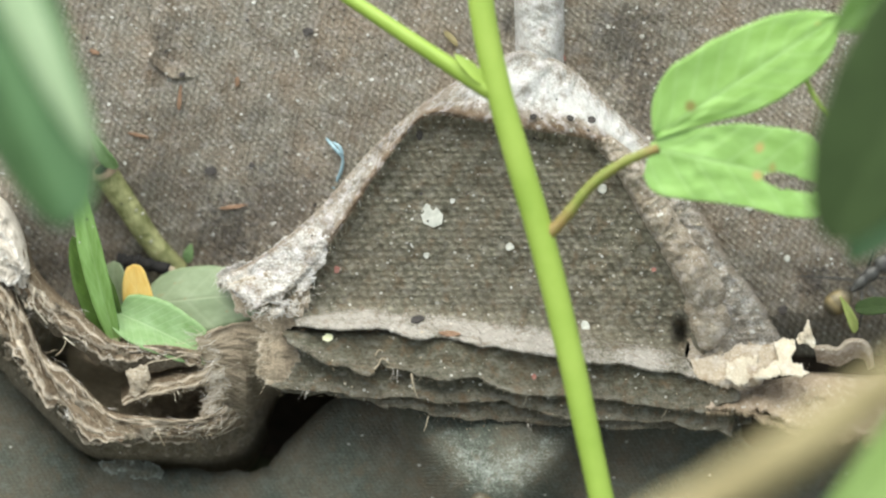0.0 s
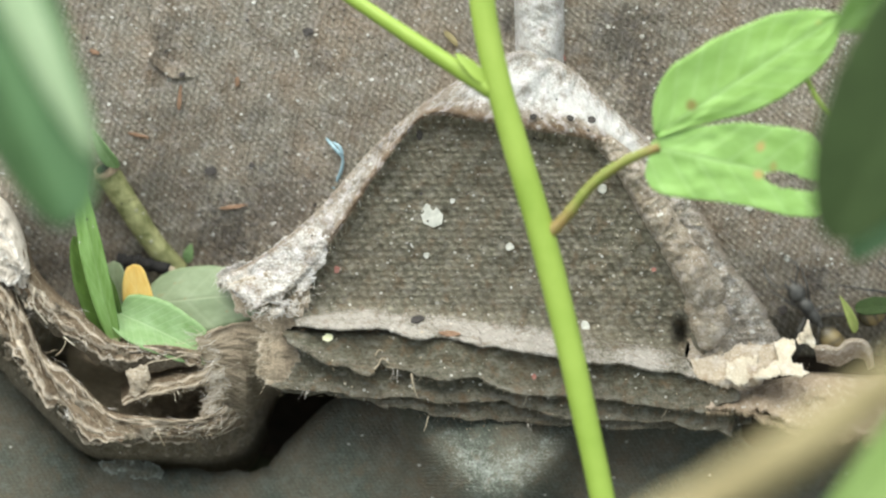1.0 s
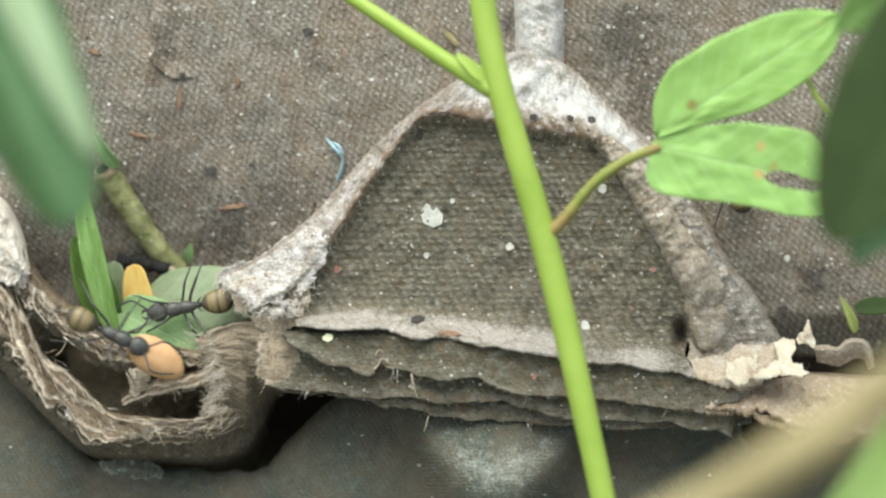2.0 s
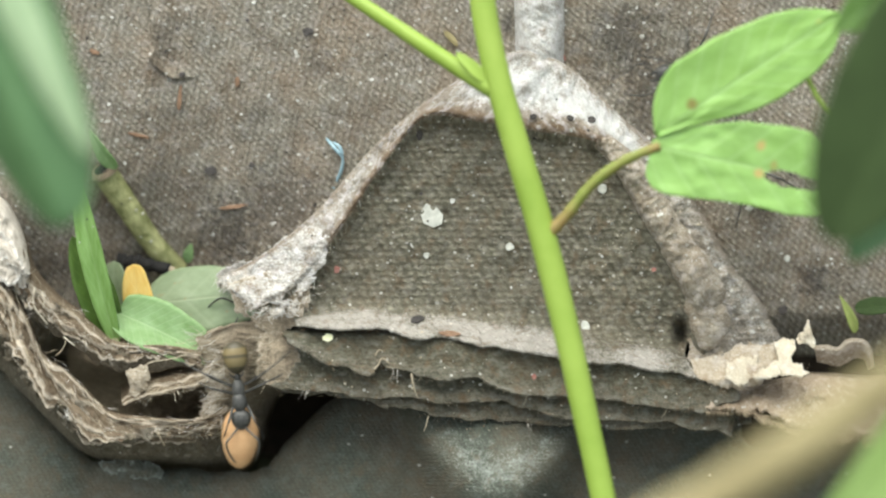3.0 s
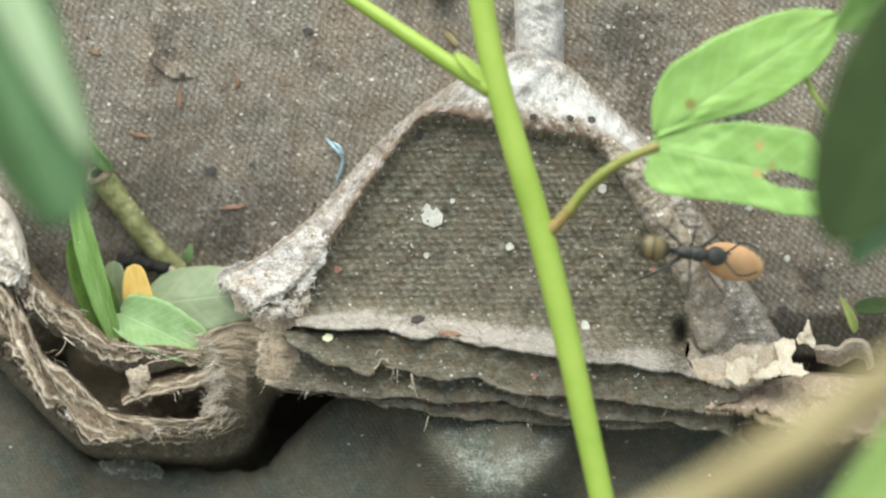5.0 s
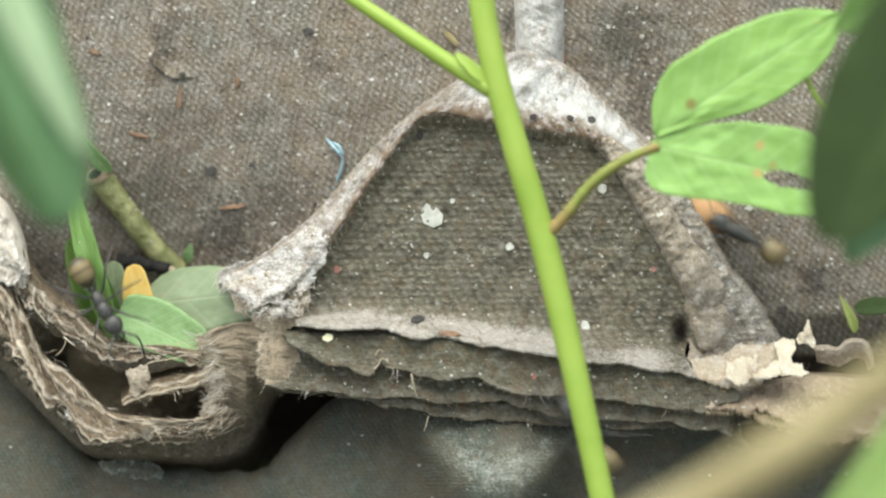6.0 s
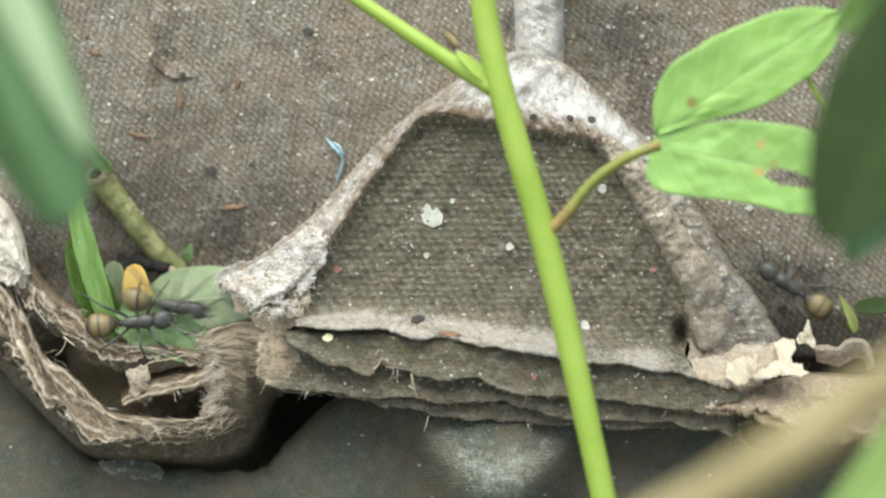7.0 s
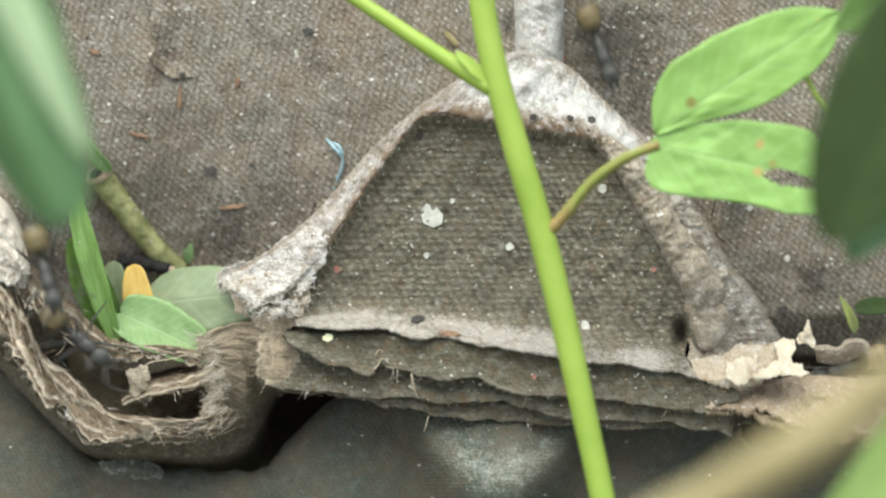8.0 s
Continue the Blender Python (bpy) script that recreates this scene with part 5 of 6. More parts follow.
put("blade", blade((255, 540, -120), (520, 520, -60), 130, (0.62, 0.55), 0.35, 0.06, -0.1, (30, 16), 0.01, 37), LEAF_PALE, pale, tread=True)
fresh = thing("green_leaf", P(300, 600, -70), "fresh light green leaf lying in the cup", "leaf")
put("blade", blade((206, 552, -60), (380, 634, -34), 98, (0.7, 0.36), 0.4, 0.03, 0.4, (34, 14), 0.01, 39), LEAF_FRESH, fresh, tread=True)
dull = thing("dull_leaf", P(205, 520, -140), "dull grey-green rounded fallen leaf", "leaf")
put("blade", blade((214, 560, -130), (200, 462, -120), 52, (0.9, 0.4), 0.3, 0.04, 0.1, (20, 10), 0.01, 41), LEAF_PALE, dull)
twig = thing("black_twig", P(260, 475, -190), "short black rotten twig with a pale cut end", "twig")
put("twig", stalk([(208, 462, -160), (250, 466, -158), (300, 478, -154)], [13, 15, 11], 24, 12, 0.35), BLACK, twig)
put("cut_end", stalk([(298, 477, -154), (309, 480, -152)], [8, 6], 6, 8, 0.1), FIBRE, twig)
sprout = thing("seedling", P(335, 470, -170), "tiny pale green seedling leaf", "seedling")
put("blade", blade((331, 466, -160), (338, 432, -140), 20, (0.8, 0.7), 0.2, 0.05), LEAF_FRESH, sprout)
sprout2 = thing("seedling", P(1510, 590, -120), "tiny pale green sprout", "seedling")
put("blade", blade((1514, 590, -90), (1487, 524, -70), 19, (0.62, 0.8), -0.3, 0.05, 0.5), LEAF_POD, sprout2)
put("shoot", blade((1512, 546, -85), (1610, 540, -60), 34, (0.7, 0.6), 0.4, 0.05), LEAF_DARK, sprout2, "darker green shoot")


# ---- small litter lying on the trays ----
from mathutils.bvhtree import BVHTree

_v, _f = [], []
for sv_, sf_ in SHEETS:
    o_ = len(_v)
    _v.extend([tuple(p) for p in sv_])
    _f.extend([[i + o_ for i in q] for q in sf_])
TREE = BVHTree.FromPolygons(_v, _f)
VN = -FWD


def rest(x, y):
    """Height d of the surface at (x, y), its place and normal."""
    a, b = P(x, y, 700), P(x, y, -700)
    hit, nor, _, dist = TREE.ray_cast(a, (b - a).normalized())
    if hit is None:
        return -100.0, P(x, y, -100), VN
    if nor.dot(VN) < 0:
        nor = -nor
    return (DIST - (hit - EYE).dot(FWD)) / U, hit, nor


def flake_mesh(x, y, w, h, ang, rng, thick=1.4, sides=13, lift=0.5, jag=0.76):
    """An irregular flat chip lying on the surface."""
    d, at, nor = rest(x, y)
    n = np.array((nor + VN).normalized())
    a = np.array(RIGHT) * math.cos(ang) + np.array(UP) * math.sin(ang)
    a = a - n * (a @ n)
    a /= np.linalg.norm(a)
    b = np.cross(n, a)
    at = np.array(at) + n * lift * U
    top, low = [], []
    for k in range(sides):
        t = 2 * math.pi * k / sides
        r = rng.uniform(jag, 1.08)
        p = at + a * (math.cos(t) * r * w * 0.5 * U) + b * (math.sin(t) * r * h * 0.5 * U)
        low.append(p)
        top.append(p + n * thick * U * rng.uniform(0.7, 1.3))
    v = low + top + [at + n * thick * 1.3 * U]
    f = []
    for k in range(sides):
        k2 = (k + 1) % sides
        f.append([k, k2, sides + k2, sides + k])
        f.append([sides + k, sides + k2, 2 * sides])
    f.append(list(range(sides))[::-1])
    return v, f, [(0, 0)] * len(v)


WHITE_CHIP = plain("paper_chip", (0.34, 0.34, 0.3), (0.6, 0.6, 0.54), 900, 0.6)
BLUE = plain("blue_plastic", (0.2, 0.33, 0.4), (0.36, 0.5, 0.56), 900, 0.4)
RUST = plain("rust_bark", (0.17, 0.1, 0.062), (0.28, 0.175, 0.11), 900, 0.8)
RED = plain("red_dye", (0.32, 0.12, 0.1), (0.38, 0.2, 0.16), 900, 0.7)
LIME = plain("lime_chip", (0.72, 0.72, 0.42), (0.84, 0.84, 0.6), 900, 0.6)
SOOT = plain("soot", (0.03, 0.027, 0.026), (0.09, 0.08, 0.075), 900, 0.95)

rng = random.Random(8)


def chip(name, x, y, w, h, ang, mat, label, category, thick=2.5, sides=11):
    v, f, u = flake_mesh(x, y, w, h, radians(ang), rng, thick, sides)
    return tagged(place(name, v, f, mat, smooth=False), label, category)


chip("paper_flake", 766, 384, 50, 44, -40, WHITE_CHIP, "pale torn paper flake stuck on the pulp", "flake", 2.5, 7)
chip("paper_flake", 902, 437, 20, 15, 40, WHITE_CHIP, "small pale paper flake on the pulp", "flake")
chip("paper_flake", 755, 452, 13, 11, 40, WHITE_CHIP, "small pale paper flake on the pulp", "flake")
chip("paper_flake", 1066, 334, 18, 20, 10, WHITE_CHIP, "small pale paper flake on the pulp", "flake")
chip("paper_flake", 1326, 368, 16, 12, 0, WHITE_CHIP, "small pale paper flake on the pulp", "flake")
chip("paper_flake", 1393, 458, 11, 13, 0, WHITE_CHIP, "small pale paper flake on the pulp", "flake")
chip("paper_flake", 1036, 578, 18, 22, 20, WHITE_CHIP, "small pale paper flake on the pulp", "flake")
chip("lime_chip", 580, 598, 19, 16, 10, LIME, "pale yellow-green chip on the torn edge", "chip")
chip("seed", 738, 567, 25, 13, 15, SOOT, "small black oval seed on the lip", "seed", 7)
chip("bark_chip", 795, 592, 40, 12, 3, RUST, "rust-brown bark chip on the lip", "bark chip", 4)
chip("bark_needle", 318, 175, 50, 8, 86, RUST, "thin rust-brown bark splinter", "splinter", 4)
chip("bark_needle", 245, 240, 48, 7, -14, RUST, "thin rust-brown bark splinter", "splinter", 4)
chip("bark_needle", 413, 366, 56, 8, 8, RUST, "thin rust-brown bark splinter", "splinter", 4)
chip("bark_needle", 168, 93, 20, 9, -20, RUST, "thin rust-brown bark splinter", "splinter", 4)
chip("bark_needle", 420, 145, 9, 20, 0, RUST, "thin rust-brown bark splinter", "splinter", 4)
chip("seed_husk", 800, 70, 40, 12, -48, STRAW, "dry olive seed husk on the pulp", "husk", 4)
chip("red_fleck", 596, 477, 16, 13, 0, RED, "faded red paper fleck in the pulp", "fleck", 1)
chip("red_fleck", 1157, 478, 9, 9, 0, RED, "faded red paper fleck in the pulp", "fleck", 1)
chip("red_fleck", 945, 667, 9, 12, 0, RED, "faded red paper fleck in the pulp", "fleck", 1)
chip("red_fleck", 998, 103, 12, 12, 0, RED, "faded red paper fleck in the pulp", "fleck", 1)
chip("soot_crumb", 742, 237, 12, 22, 10, SOOT, "dark crumb under the ridge", "crumb", 5)
for x, y, s in ((943, 207, 13), (1009, 210, 13), (1046, 213, 18), (1385, 548, 20), (322, 133, 13), (545, 57, 22), (372, 302, 24), (446, 292, 12)):
    chip("soot_crumb", x, y, s, s * 0.75, rng.uniform(-40, 40), SOOT, "dark crumb of dirt on the pulp", "crumb", 4)


def strand():
    """A twisted blue plastic thread."""
    pts = [(578, 246), (592, 262), (606, 280), (604, 302), (596, 320), (590, 334)]
    ob = thing("plastic_thread", P(596, 322, rest(596, 322)[0]), "frayed light blue plastic thread", "thread")
    k = [(x, y, max(rest(x, y)[0], -110) + 4 + 10 * math.sin(i)) for i, (x, y) in enumerate(pts)]
    put("thread", stalk(k, [1.5, 4, 3, 4, 3, 5], 30, 6, 0.3), BLUE, ob)
    k = [(590, 252, k[0][2] + 3), (602, 262, k[1][2] + 6), (608, 284, k[2][2] + 3)]
    put("thread", stalk(k, [1.5, 4, 2], 14, 5, 0.3), BLUE, ob)


strand()


def scatter(name, count, size, mat, seed, area, label, category, floor=-900):
    r2 = random.Random(seed)
    pieces = []
    for _ in range(count):
        x, y = r2.uniform(area[0], area[2]), r2.uniform(area[1], area[3])
        s = size * (0.35 + r2.random() ** 2.5)
        if rest(x, y)[0] < floor:
            continue
        pieces.append(flake_mesh(x, y, s, s * r2.uniform(0.3, 0.9), r2.uniform(0, 3.14), r2, 1.0, 6, 0.2, 0.35))
    v, f, u = joined(pieces)
    tagged(place(name, v, f, mat, smooth=False), label, category, kind="stuff")


CRUMB = plain("paper_crumb", (0.42, 0.41, 0.37), (0.74, 0.73, 0.69), 900, 0.7)
scatter("paper_crumbs", 520, 6, CRUMB, 4, (-80, -60, 1640, 470), "tiny white paper crumbs strewn over the pulp", "crumbs")
scatter("paper_bits", 150, 11, CRUMB, 14, (-80, -60, 1640, 470), "small white paper bits in the pulp", "paper bits")
scatter("lip_crumbs", 90, 5, CRUMB, 6, (520, 440, 1300, 720), "tiny white paper crumbs strewn over the pulp", "crumbs")
scatter("pulp_granules", 260, 5, FIBRE, 7, (500, 548, 1250, 764), "loose pale pulp granules on the torn edges", "granules", -15)
scatter("ridge_granules", 350, 4.5, FIBRE, 9, (1060, 240, 1360, 590), "loose pale pulp granules along the ridge", "granules")
scatter("dirt_crumbs", 160, 9, SOOT, 5, (-80, -60, 1640, 480), "dark crumbs of dirt strewn over the pulp", "dirt")


# ---- ants ----
def gold_mat():
    mat, nt, bsdf = material("ant_gold")
    tc = nt.nodes.new("ShaderNodeTexCoord")
    sep = nt.nodes.new("ShaderNodeSeparateXYZ")
    nt.links.new(tc.outputs["Object"], sep.inputs[0])
    # segments along the body, dark joints and a dark rear and underside
    x = maths(nt, "MULTIPLY", sep.outputs[0], 1 / U)
    seg = ramp(nt, maths(nt, "ADD", maths(nt, "MULTIPLY", x, 1 / 60.0), 0.5),
               [(0.06, (0.018, 0.016, 0.012)), (0.2, (0.042, 0.036, 0.022)), (0.25, (0.17, 0.127, 0.055)), (0.4, (0.2, 0.15, 0.068)), (0.44, (0.04, 0.034, 0.022)),
                (0.5, (0.1, 0.078, 0.04)), (0.54, (0.22, 0.168, 0.078)), (0.74, (0.185, 0.145, 0.07)), (0.8, (0.04, 0.034, 0.024))])
    z = ramp(nt, maths(nt, "ADD", maths(nt, "MULTIPLY", sep.outputs[2], 1 / (50.0 * U)), 0.5), [(0.42, (1,)), (0.72, (0,))])
    col = mix(nt, z, seg, (0.028, 0.025, 0.02))
    hair = noise_tex(nt, coords(nt, "Object", (1 / (12 * U), 1 / (2 * U), 1 / (2 * U))), 1.0, 2.0)
    col = mix(nt, maths(nt, "MULTIPLY", hair, 0.35), col, (0.2, 0.16, 0.08))
    nt.links.new(col, bsdf.inputs["Base Color"])
    bsdf.inputs["Roughness"].default_value = 0.5
    bump(nt, bsdf, hair, 0.00003)
    return mat


ANT_GOLD = gold_mat()
ANT_BLACK = plain("ant_black", (0.014, 0.014, 0.014), (0.09, 0.088, 0.08), 1900, 0.45, 0.00004, 0.5)
COCOON = plain("cocoon_silk", (0.50, 0.28, 0.13), (0.64, 0.40, 0.21), 260, 0.6, 0.00006, 0.35)


def egg(c, r, taper=0.0, nl=14, ns=14):
    """A tapered ellipsoid along x, in body units."""
    v, f = [], []
    for i in range(nl + 1):
        t = math.pi * i / nl
        x = -math.cos(t)
        k = math.sin(t) * (1 + taper * x)
        for j in range(ns):
            w = 2 * math.pi * j / ns
            v.append(((c[0] + r[0] * x) * U, (c[1] + r[1] * k * math.cos(w)) * U, (c[2] + r[2] * k * math.sin(w)) * U))
    for i in range(nl):
        for j in range(ns):
            f.append([i * ns + j, (i + 1) * ns + j, (i + 1) * ns + (j + 1) % ns, i * ns + (j + 1) % ns])
    return v, f, [(0, 0)] * len(v)


def limb(points, radii, sides=6, n=14):
    pts = stations(points, n)
    r = np.interp(np.linspace(0, 1, n), np.linspace(0, 1, len(radii)), radii)
    return tube(pts * U, r * U, sides)


def bit(name, vfu, mat, parent, at=(0, 0, 0), label=""):
    ob = new(name, build_mesh(name, vfu[0], vfu[1], mat, vfu[2]))
    ob.parent = parent
    ob.location = [q * U for q in at]
    return tagged(ob, label)


LEGS = ((24, 7, (52, 42), 1), (8, 8, (-6, 66), 1), (-6, 7, (-64, 66), 1), (24, -7, (52, -42), -1), (8, -8, (-6, -66), -1), (-6, -7, (-64, -66), -1))


def ant(label):
    """A golden-tailed ant: x forward, z up, feet at z = 0."""
    a = thing("ant", (0, 0, 0), label, "ant", "ants on the trays")
    bit("gaster", egg((0, 0, 0), (29, 22, 21), -0.15, 18, 18), ANT_GOLD, a, (-55, 0, 26), "banded golden silky abdomen")
    bit("petiole", joined([egg((0, 0, 0), (7, 6, 11), 0.1, 8, 10), limb([(0, 5, 8), (-4, 10, 14), (-10, 13, 17)], [2.2, 1.6, 0.4], 5, 6),
                           limb([(0, -5, 8), (-4, -10, 14), (-10, -13, 17)], [2.2, 1.6, 0.4], 5, 6)]), ANT_BLACK, a, (-21, 0, 22))
    bit("thorax", joined([egg((22, 0, 3), (18, 13.5, 12.5), 0.05), egg((0, 0, 1), (20, 11.5, 11.5), 0.15), egg((12, 0, 1), (16, 10.5, 10))]), ANT_BLACK, a, (0, 0, 22))
    head = bit("head", joined([egg((0, 0, 0), (18.5, 17, 12), -0.2), egg((0, 9, 5), (3.2, 3, 3), 0, 6, 8), egg((0, -9, 5), (3.2, 3, 3), 0, 6, 8)]), ANT_BLACK, a, (54, 0, 24))
    for s in (1, -1):
        bit("mandible", limb([(14, s * 6, -3), (23, s * 7, -4), (28, s * 2, -4)], [3, 2.6, 0.8], 6, 8), ANT_BLACK, head)
        bit("antenna", limb([(12, s * 5, 4), (26, s * 18, 12), (38, s * 28, 16), (56, s * 26, 4), (74, s * 18, -10)], [1.8, 1.7, 1.9, 1.7, 1.3], 6, 18), ANT_BLACK, head)
    legs = []
    for x, y, (fx, fy), s in LEGS:
        k = [(0, 0, 0), (fx * 0.12, fy * 0.18, 4), (fx * 0.45, fy * 0.5, 20), (fx * 0.6, fy * 0.64, 18), (fx * 0.9, fy * 0.92, -8), (fx * 1.0, fy * 1.0, -17), (fx * 1.14, fy * 1.12, -18)]
        legs.append(bit("leg", limb(k, [2.9, 2.6, 2.4, 1.8, 1.6, 1.2, 0.8], 6, 20), ANT_BLACK, a, (x, y, 18)))
    return a, legs


def heading(x, y, d, ang, lift):
    """The pose of an ant that walks on the surface at (x, y), with its heading in the plane of the trays."""
    c, s = math.cos(radians(ang)), math.sin(radians(ang))
    f = RIGHT * c + UP * s
    left = VN.cross(f)
    m = Matrix((f, left, VN)).transposed().to_4x4()
    return Matrix.Translation(P(x, y, d + lift)) @ m


# seconds, x, y, heading in degrees anticlockwise from x, and a height where it is under an overhang
CARRIER = [(0, -210, 330, -20), (1.2, -190, 340, -20), (1.3, -70, 400, -50, 50), (1.4, 100, 488, -72, 22), (1.5, 142, 520, -48, 18), (1.6, 137, 600, -72, 24), (1.7, 140, 555, -48, 20),
           (2.0, 200, 590, -25, 20), (2.4, 270, 630, 0, 20), (2.8, 322, 650, 25), (2.9, 362, 640, 20), (2.95, 395, 650, -40), (3.0, 424, 688, -85), (3.1, 422, 632, -90), (3.2, 445, 650, -115),
           (3.25, 420, 660, -35), (3.3, 400, 675, 45), (3.4, 415, 660, 15), (3.5, 452, 668, 5), (3.6, 540, 625, 20), (3.7, 630, 615, 8), (3.8, 702, 545, 25),
           (3.9, 748, 547, 22), (4.0, 847, 562, -15), (4.1, 858, 558, -12), (4.2, 938, 546, 3), (4.3, 988, 513, 5), (4.4, 1056, 480, 6), (4.5, 1075, 512, -18),
           (4.6, 1076, 496, -10), (4.7, 1136, 462, 0, 42), (4.9, 1190, 450, -5, 55), (5.1, 1240, 440, -10, 50), (5.4, 1310, 450, -25), (5.8, 1382, 474, -30), (5.9, 1380, 472, -26), (5.94, 1372, 460, 50),
           (5.97, 1345, 438, 110), (6.0, 1318, 420, 152), (6.1, 1235, 345, 140), (6.2, 1210, 300, 134), (6.3, 1192, 262, 132), (6.4, 1160, 215, 140), (6.5, 1150, 215, 128),
           (6.6, 1118, 155, 122), (6.7, 1085, 125, 122), (6.8, 1078, 100, 115), (6.9, 1045, -25, 100), (7.0, 1010, -80, 105), (7.3, 980, -170, 95), (8, 980, -190, 95)]
LEAF_ANT = [(0, 930, -150, 225), (1.2, 900, -110, 225), (1.3, 800, 40, 225), (1.4, 680, 180, 220), (1.5, 530, 300, 225), (1.6, 357, 526, 235), (1.7, 340, 540, 195),
            (2.2, 330, 545, 190), (2.8, 373, 526, 200), (2.9, 405, 530, 200, -80), (2.95, 450, 524, 200, -92), (3.0, 490, 522, 200, -96), (3.2, 480, 524, 195, -94), (3.3, 420, 528, 192, -80), (3.4, 300, 535, 180), (3.5, 257, 540, 150), (3.6, 165, 518, 160), (3.7, 0, 470, 165), (3.8, -140, 420, 165),
            (4.6, -190, 330, 90), (5.4, -190, 360, 10), (5.8, -120, 430, -20), (5.9, 40, 480, -25), (6.0, 178, 530, -60), (6.2, 130, 575, 15), (6.4, 112, 592, 75), (6.5, 115, 590, 68),
            (6.6, 115, 620, 60), (6.7, 150, 615, 45), (6.8, 185, 605, 42), (6.9, 226, 574, 20), (7.0, 237, 570, 5), (7.2, 255, 578, 0), (7.4, 282, 582, -5),
            (7.6, 357, 582, 15), (7.7, 420, 530, 30, -100), (8, 520, 520, 30, -110)]
CORNER_ANT = [(0, 1520, 500, 40), (0.1, 1550, 470, 35), (0.2, 1590, 450, 30), (0.4, 1680, 480, -30), (0.6, 1690, 540, -100), (0.75, 1600, 590, -180), (0.9, 1452, 615, -225),
              (1.0, 1437, 560, -234), (1.1, 1400, 515, -236), (1.2, 1402, 440, -245), (1.3, 1412, 460, -200), (1.4, 1402, 490, -175), (1.5, 1352, 492, -190), (1.6, 1312, 440, -230), (1.8, 1295, 330, -250), (2.0, 1290, 300, -250),
              (2.6, 1340, 360, -200), (2.8, 1345, 500, -230), (2.9, 1330, 400, -250), (3.0, 1320, 300, -240), (3.9, 1340, 305, -290), (4.05, 1355, 320, -360), (4.13, 1365, 400, -440), (4.17, 1362, 480, -360), (4.2, 1360, 505, -290), (4.3, 1320, 430, -235), (4.4, 1185, 395, -165),
              (4.46, 1180, 385, -190), (4.54, 1075, 335, -204), (4.6, 985, 300, -205), (4.7, 905, 215, -230), (4.9, 800, 40, -225), (5.05, 740, -130, -270), (5.3, 950, -170, -350), (5.7, 1500, -150, -380), (5.95, 1690, 120, -450), (6.2, 1700, 500, -520), (6.35, 1640, 595, -555),
              (6.5, 1540, 565, -555), (6.6, 1440, 540, -552), (6.8, 1425, 530, -560), (7.0, 1400, 510, -575), (7.1, 1368, 490, -592), (7.2, 1332, 450, -615), (7.3, 1290, 335, -615), (7.5, 1280, 290, -610), (8, 1275, 285, -605)]
EDGE_ANT = [(0, 1720, 660, 200), (0.7, 1690, 640, 150), (0.8, 1600, 590, 110), (0.85, 1565, 570, 70), (0.9, 1546, 552, 35), (1.0, 1586, 525, 32), (1.1, 1590, 525, 30), (1.2, 1603, 507, 28), (1.4, 1700, 470, 30),
            (4, 1760, 540, 90), (7.5, 1720, 640, 150), (7.8, 1590, 648, 185), (8, 1495, 650, 200)]
LOW_ANT = [(0, 862, 952, -80), (0.3, 870, 970, -20), (0.6, 880, 985, 40), (1.0, 884, 985, 80), (1.5, 892, 978, 72), (2.4, 880, 1000, 60), (3.6, 870, 985, 60), (3.7, 895, 930, 60), (3.8, 930, 880, 50), (3.9, 975, 855, 40), (4.0, 1040, 790, 45), (4.1, 1090, 735, 50), (4.2, 1146, 678, 45),
           (4.3, 1205, 625, 45), (4.4, 1265, 562, 35), (4.5, 1285, 556, 50), (4.6, 1268, 452, 98), (4.7, 1298, 450, 103), (4.85, 1290, 330, 95), (5.1, 1300, 150, 85), (5.4, 1330, -160, 85), (6.2, 1400, -190, 140),
           (7.0, 1500, -170, 175), (7.6, 1110, -170, 215), (7.8, 1035, -80, 268), (7.9, 1040, 0, 284), (8, 1060, 84, 291)]
VALLEY_ANT = [(0, 1260, -180, 200), (2.9, 1250, -130, 210), (2.96, 1240, 60, 205), (3.0, 1225, 120, 195), (3.1, 1067, 128, 182), (3.2, 778, 112, 185), (3.3, 746, 121, 212), (3.4, 690, 200, 235), (3.46, 655, 285, 232, -110),
              (3.6, 650, 390, 180, -110), (3.7, 605, 335, 135), (3.8, 545, 250, 130), (3.9, 473, 150, 128), (3.95, 425, 50, 126), (4.0, 370, -90, 128), (4.1, 310, -150, 135),
              (4.4, 150, -170, 170), (5.2, -150, -100, 230), (6.0, -200, 200, 265), (6.2, -60, 350, 310), (6.3, 50, 412, 312), (6.4, 62, 432, 300), (6.5, 75, 470, 290), (6.6, 70, 480, 285),
              (6.7, 95, 480, 300), (6.8, 150, 530, 320), (6.9, 210, 540, 340), (7.0, 300, 540, 350), (7.1, 390, 525, 360, -90), (7.3, 500, 520, 370, -110), (8, 520, 480, 380, -110)]
RIM_ANT = [(0, -220, 300, -30), (7.3, -200, 320, -30), (7.5, -60, 400, -25), (7.6, 60, 436, -30), (7.7, 64, 436, -32), (7.8, 80, 515, -80), (7.9, 98, 572, -60), (8, 142, 597, -40)]
LAST_ANT = [(0, -190, 250, -40), (7.6, -180, 260, -40), (7.8, -80, 360, -40), (7.9, 30, 410, -55), (8, 84, 478, -74, 62)]
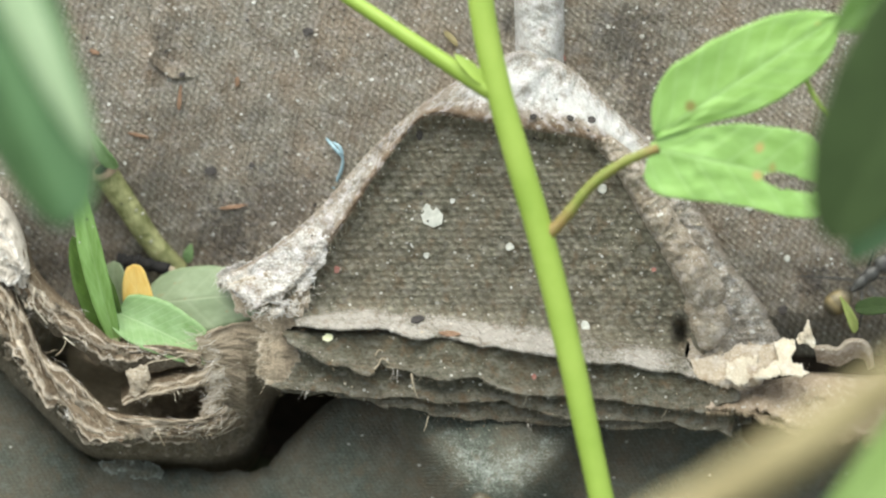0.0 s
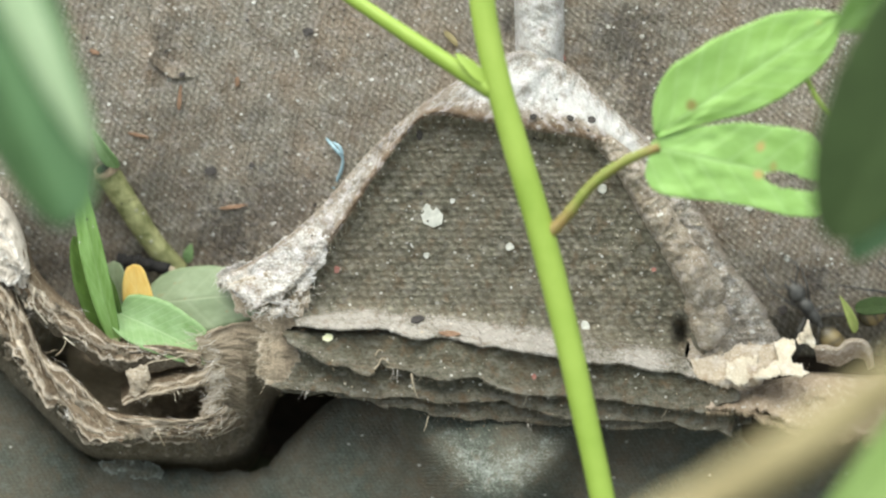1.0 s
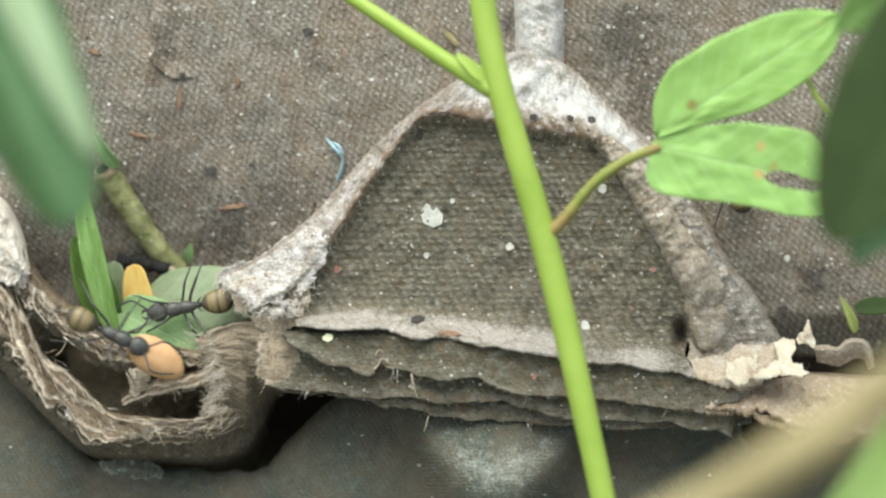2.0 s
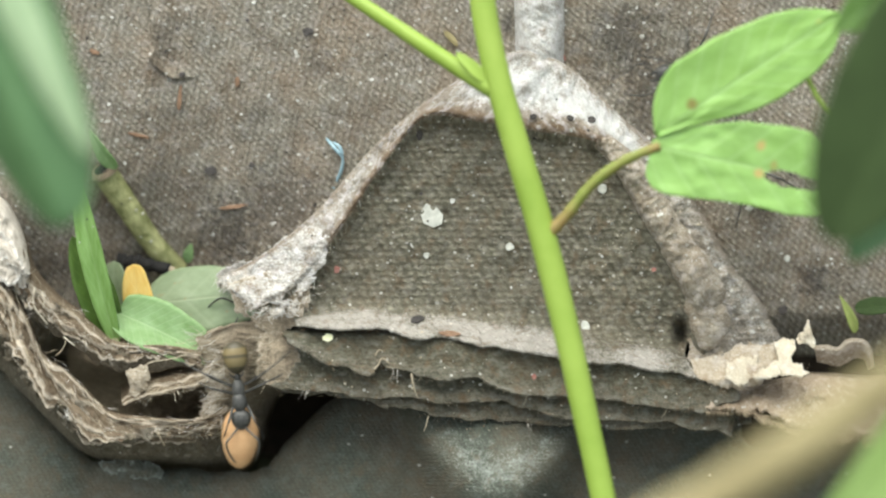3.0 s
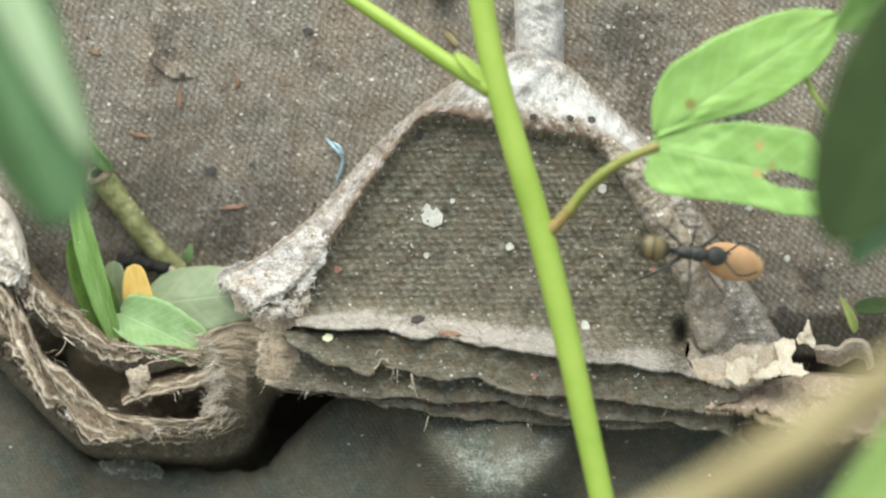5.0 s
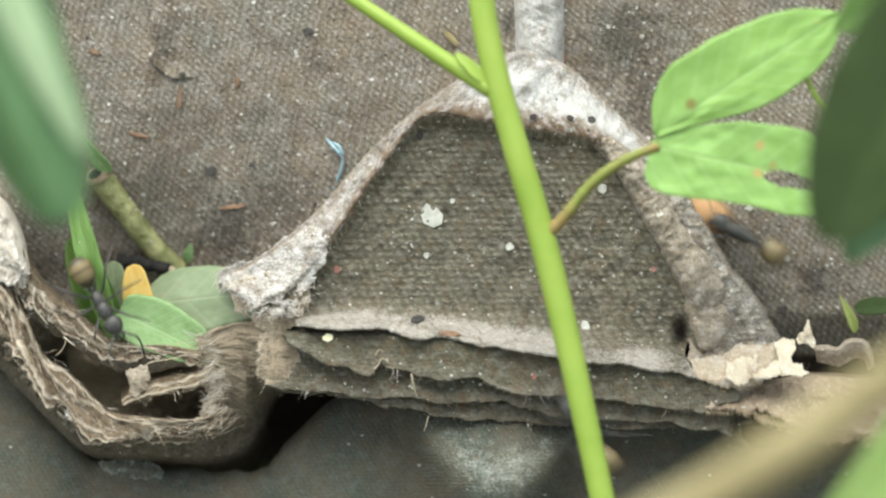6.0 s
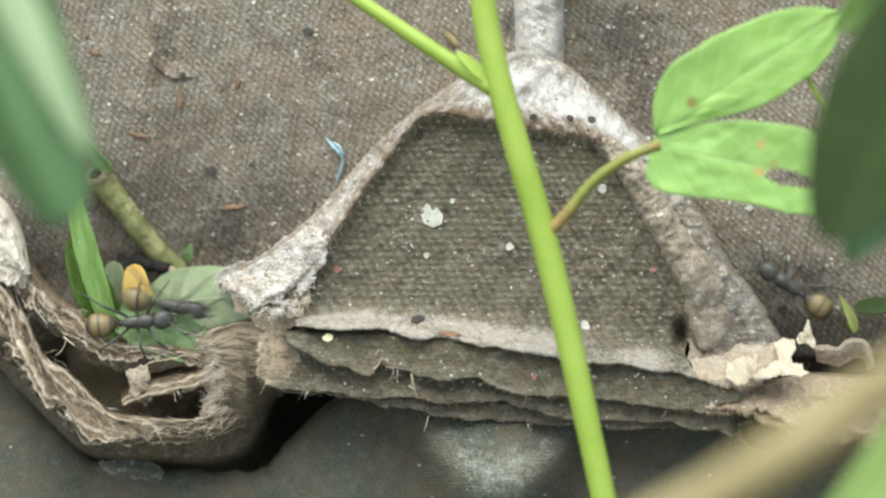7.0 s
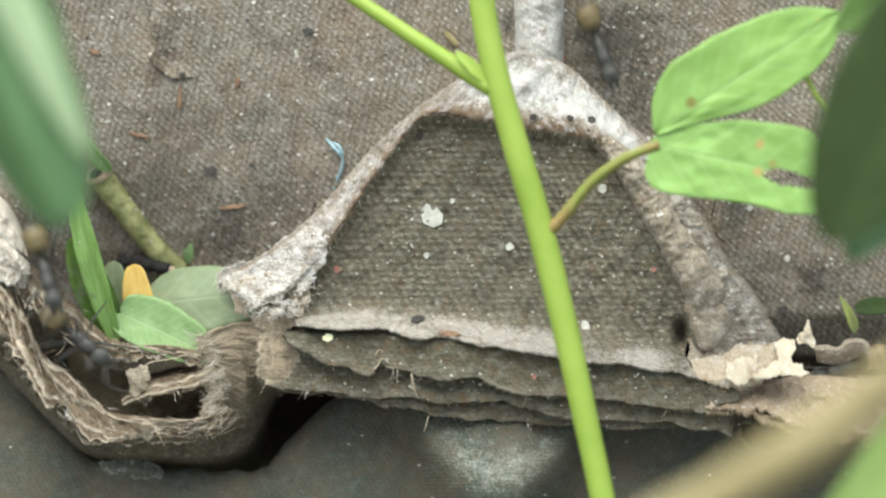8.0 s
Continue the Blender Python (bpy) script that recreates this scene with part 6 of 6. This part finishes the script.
CROSSING_ANT = [(0, 1340, 1020, 150), (5.5, 1320, 1000, 150), (5.8, 1190, 856, 158), (5.9, 1130, 830, 150), (6.0, 1038, 766, 126), (6.1, 990, 680, 104), (6.2, 990, 592, 80),
                (6.3, 1042, 450, 66), (6.4, 1130, 230, 62), (6.5, 1222, -28, 72), (6.6, 1240, -90, 100), (7.0, 1100, -170, 180), (7.3, 880, -60, 220), (7.4, 800, 60, 228),
                (7.5, 738, 165, 238), (7.6, 690, 330, 250, -100), (8, 680, 400, 260, -110)]

ANTS = []
for rows, words in ((CARRIER, "black ant with golden abdomen carrying a tan cocoon"), (LEAF_ANT, "black ant with golden abdomen walking over the leaves"),
                    (CORNER_ANT, "black ant with golden abdomen beside the broken corner"), (LOW_ANT, "black ant with golden abdomen climbing from the grey tray"),
                    (VALLEY_ANT, "black ant with golden abdomen crossing the brown pulp"), (RIM_ANT, "black ant with golden abdomen on the torn rim"),
                    (CROSSING_ANT, "black ant with golden abdomen running across the stack"), (EDGE_ANT, "black ant with golden abdomen on the broken edge"), (LAST_ANT, "black ant with golden abdomen following along the rim")):
    ANTS.append((rows, *ant(words)))
cocoon = thing("cocoon", (0, 0, 0), "smooth tan ant cocoon held in the jaws of an ant", "cocoon")
bit("shell", egg((0, 0, 0), (55, 32, 27), -0.08, 22, 22), COCOON, cocoon)


def motions():
    """All that moves: the herb and leaves in the breeze, the ants, their legs and the load."""
    sway = ((plant, ((0, 0, 0), (0.5, 0, -2), (1, 2, -2), (1.5, 3, -2), (3, 3, -4), (3.5, 3, -3), (4, 2, -3), (4.5, 0, -4), (6, 1, -4), (6.5, 3, -3), (7, 3, -7), (7.5, 0, -9), (8, 1, -7))),
            (left_leaf, ((0, 0, 0), (1, 0, 0), (1.5, 9, 4), (1.7, 5, 2), (3.5, -6, 0), (4.5, -9, 0), (6.5, -13, -4), (7, -9, -4), (8, -10, 0))),
            (right_leaf, ((0, 0, 0), (1, 2, 0), (1.5, 16, 6), (1.7, 10, 4), (3.5, 0, 0), (4.5, 3, 4), (6.5, -9, 0), (7, -5, 0), (8, -3, 0))),
            (green_tip, ((0, 0, 0), (1, 2, 0), (1.5, 14, 6), (1.7, 9, 4), (3.5, 0, 0), (4.5, 3, 4), (6.5, -8, 0), (7, -5, 0), (8, -3, 0))),
            (low_leaf, ((0, 0, 0, 0), (1.5, 0, 0, -0.8), (3.5, 0, 0, 0.6), (4.5, 0, 0, 1.5), (6.5, 0, 0, 2.4), (7, 0, 0, 2.4), (8, 0, 0, 2.0))),
            (old_stem, ((0, 0, 0, 0), (1.5, 0, 0, -1.0), (3.5, 0, 0, 0.8), (4.5, 0, 0, 2.0), (6.5, 0, 0, 3.4), (7, 0, 0, 3.2), (8, 0, 0, 3.0))),
            (straw, ((0, 0, 0), (1.2, 0, 0), (1.4, 50, 10), (1.5, 45, 10), (1.7, 14, 3), (2.8, 0, 0), (3.5, 0, 0), (4.5, -8, 0), (6, -12, 0), (6.5, -34, -6), (7, -8, 0), (8, 0, 0))))
    for ob, rows in sway:
        home = ob.location.copy()
        walk(ob, [(t, Matrix.Translation(home + RIGHT * dx * U * 0.85 - UP * dy * U * 0.85) @ Matrix.Rotation(radians(sum(turn)), 4, VN)) for t, dx, dy, *turn in rows])
    for rows, body, legs in ANTS:
        keys, gait, phase, last = [], [], 0.0, None
        lift = 27 if rows is CARRIER else 3
        for t, x, y, ang, *under in rows:
            c, s = math.cos(radians(ang)), -math.sin(radians(ang))
            d = under[0] if under else max(rest(x + k * c, y + k * s)[0] for k in (-30, 0, 30))
            keys.append((t, heading(x, y, d, ang, lift)))
            if last is not None:
                phase += math.hypot(x - last[1], y - last[2]) / 60 + abs(ang - last[3]) / 60
            gait.append((t, phase))
            last = (t, x, y, ang)
        walk(body, keys)
        if rows is CARRIER:
            walk(cocoon, [(t, m @ pose(86 * U, -7 * U, -2 * U, 0, 4, -7)) for t, m in keys])
        for i, (leg, (x, y, _, s)) in enumerate(zip(legs, LEGS)):
            swing = [(t, pose(x * U, y * U, 18 * U, 6 * s * math.sin(2.2 * p + i * math.pi), 0, 16 * math.sin(2.2 * p + i * math.pi))) for t, p in gait]
            walk(leg, swing)


motions()
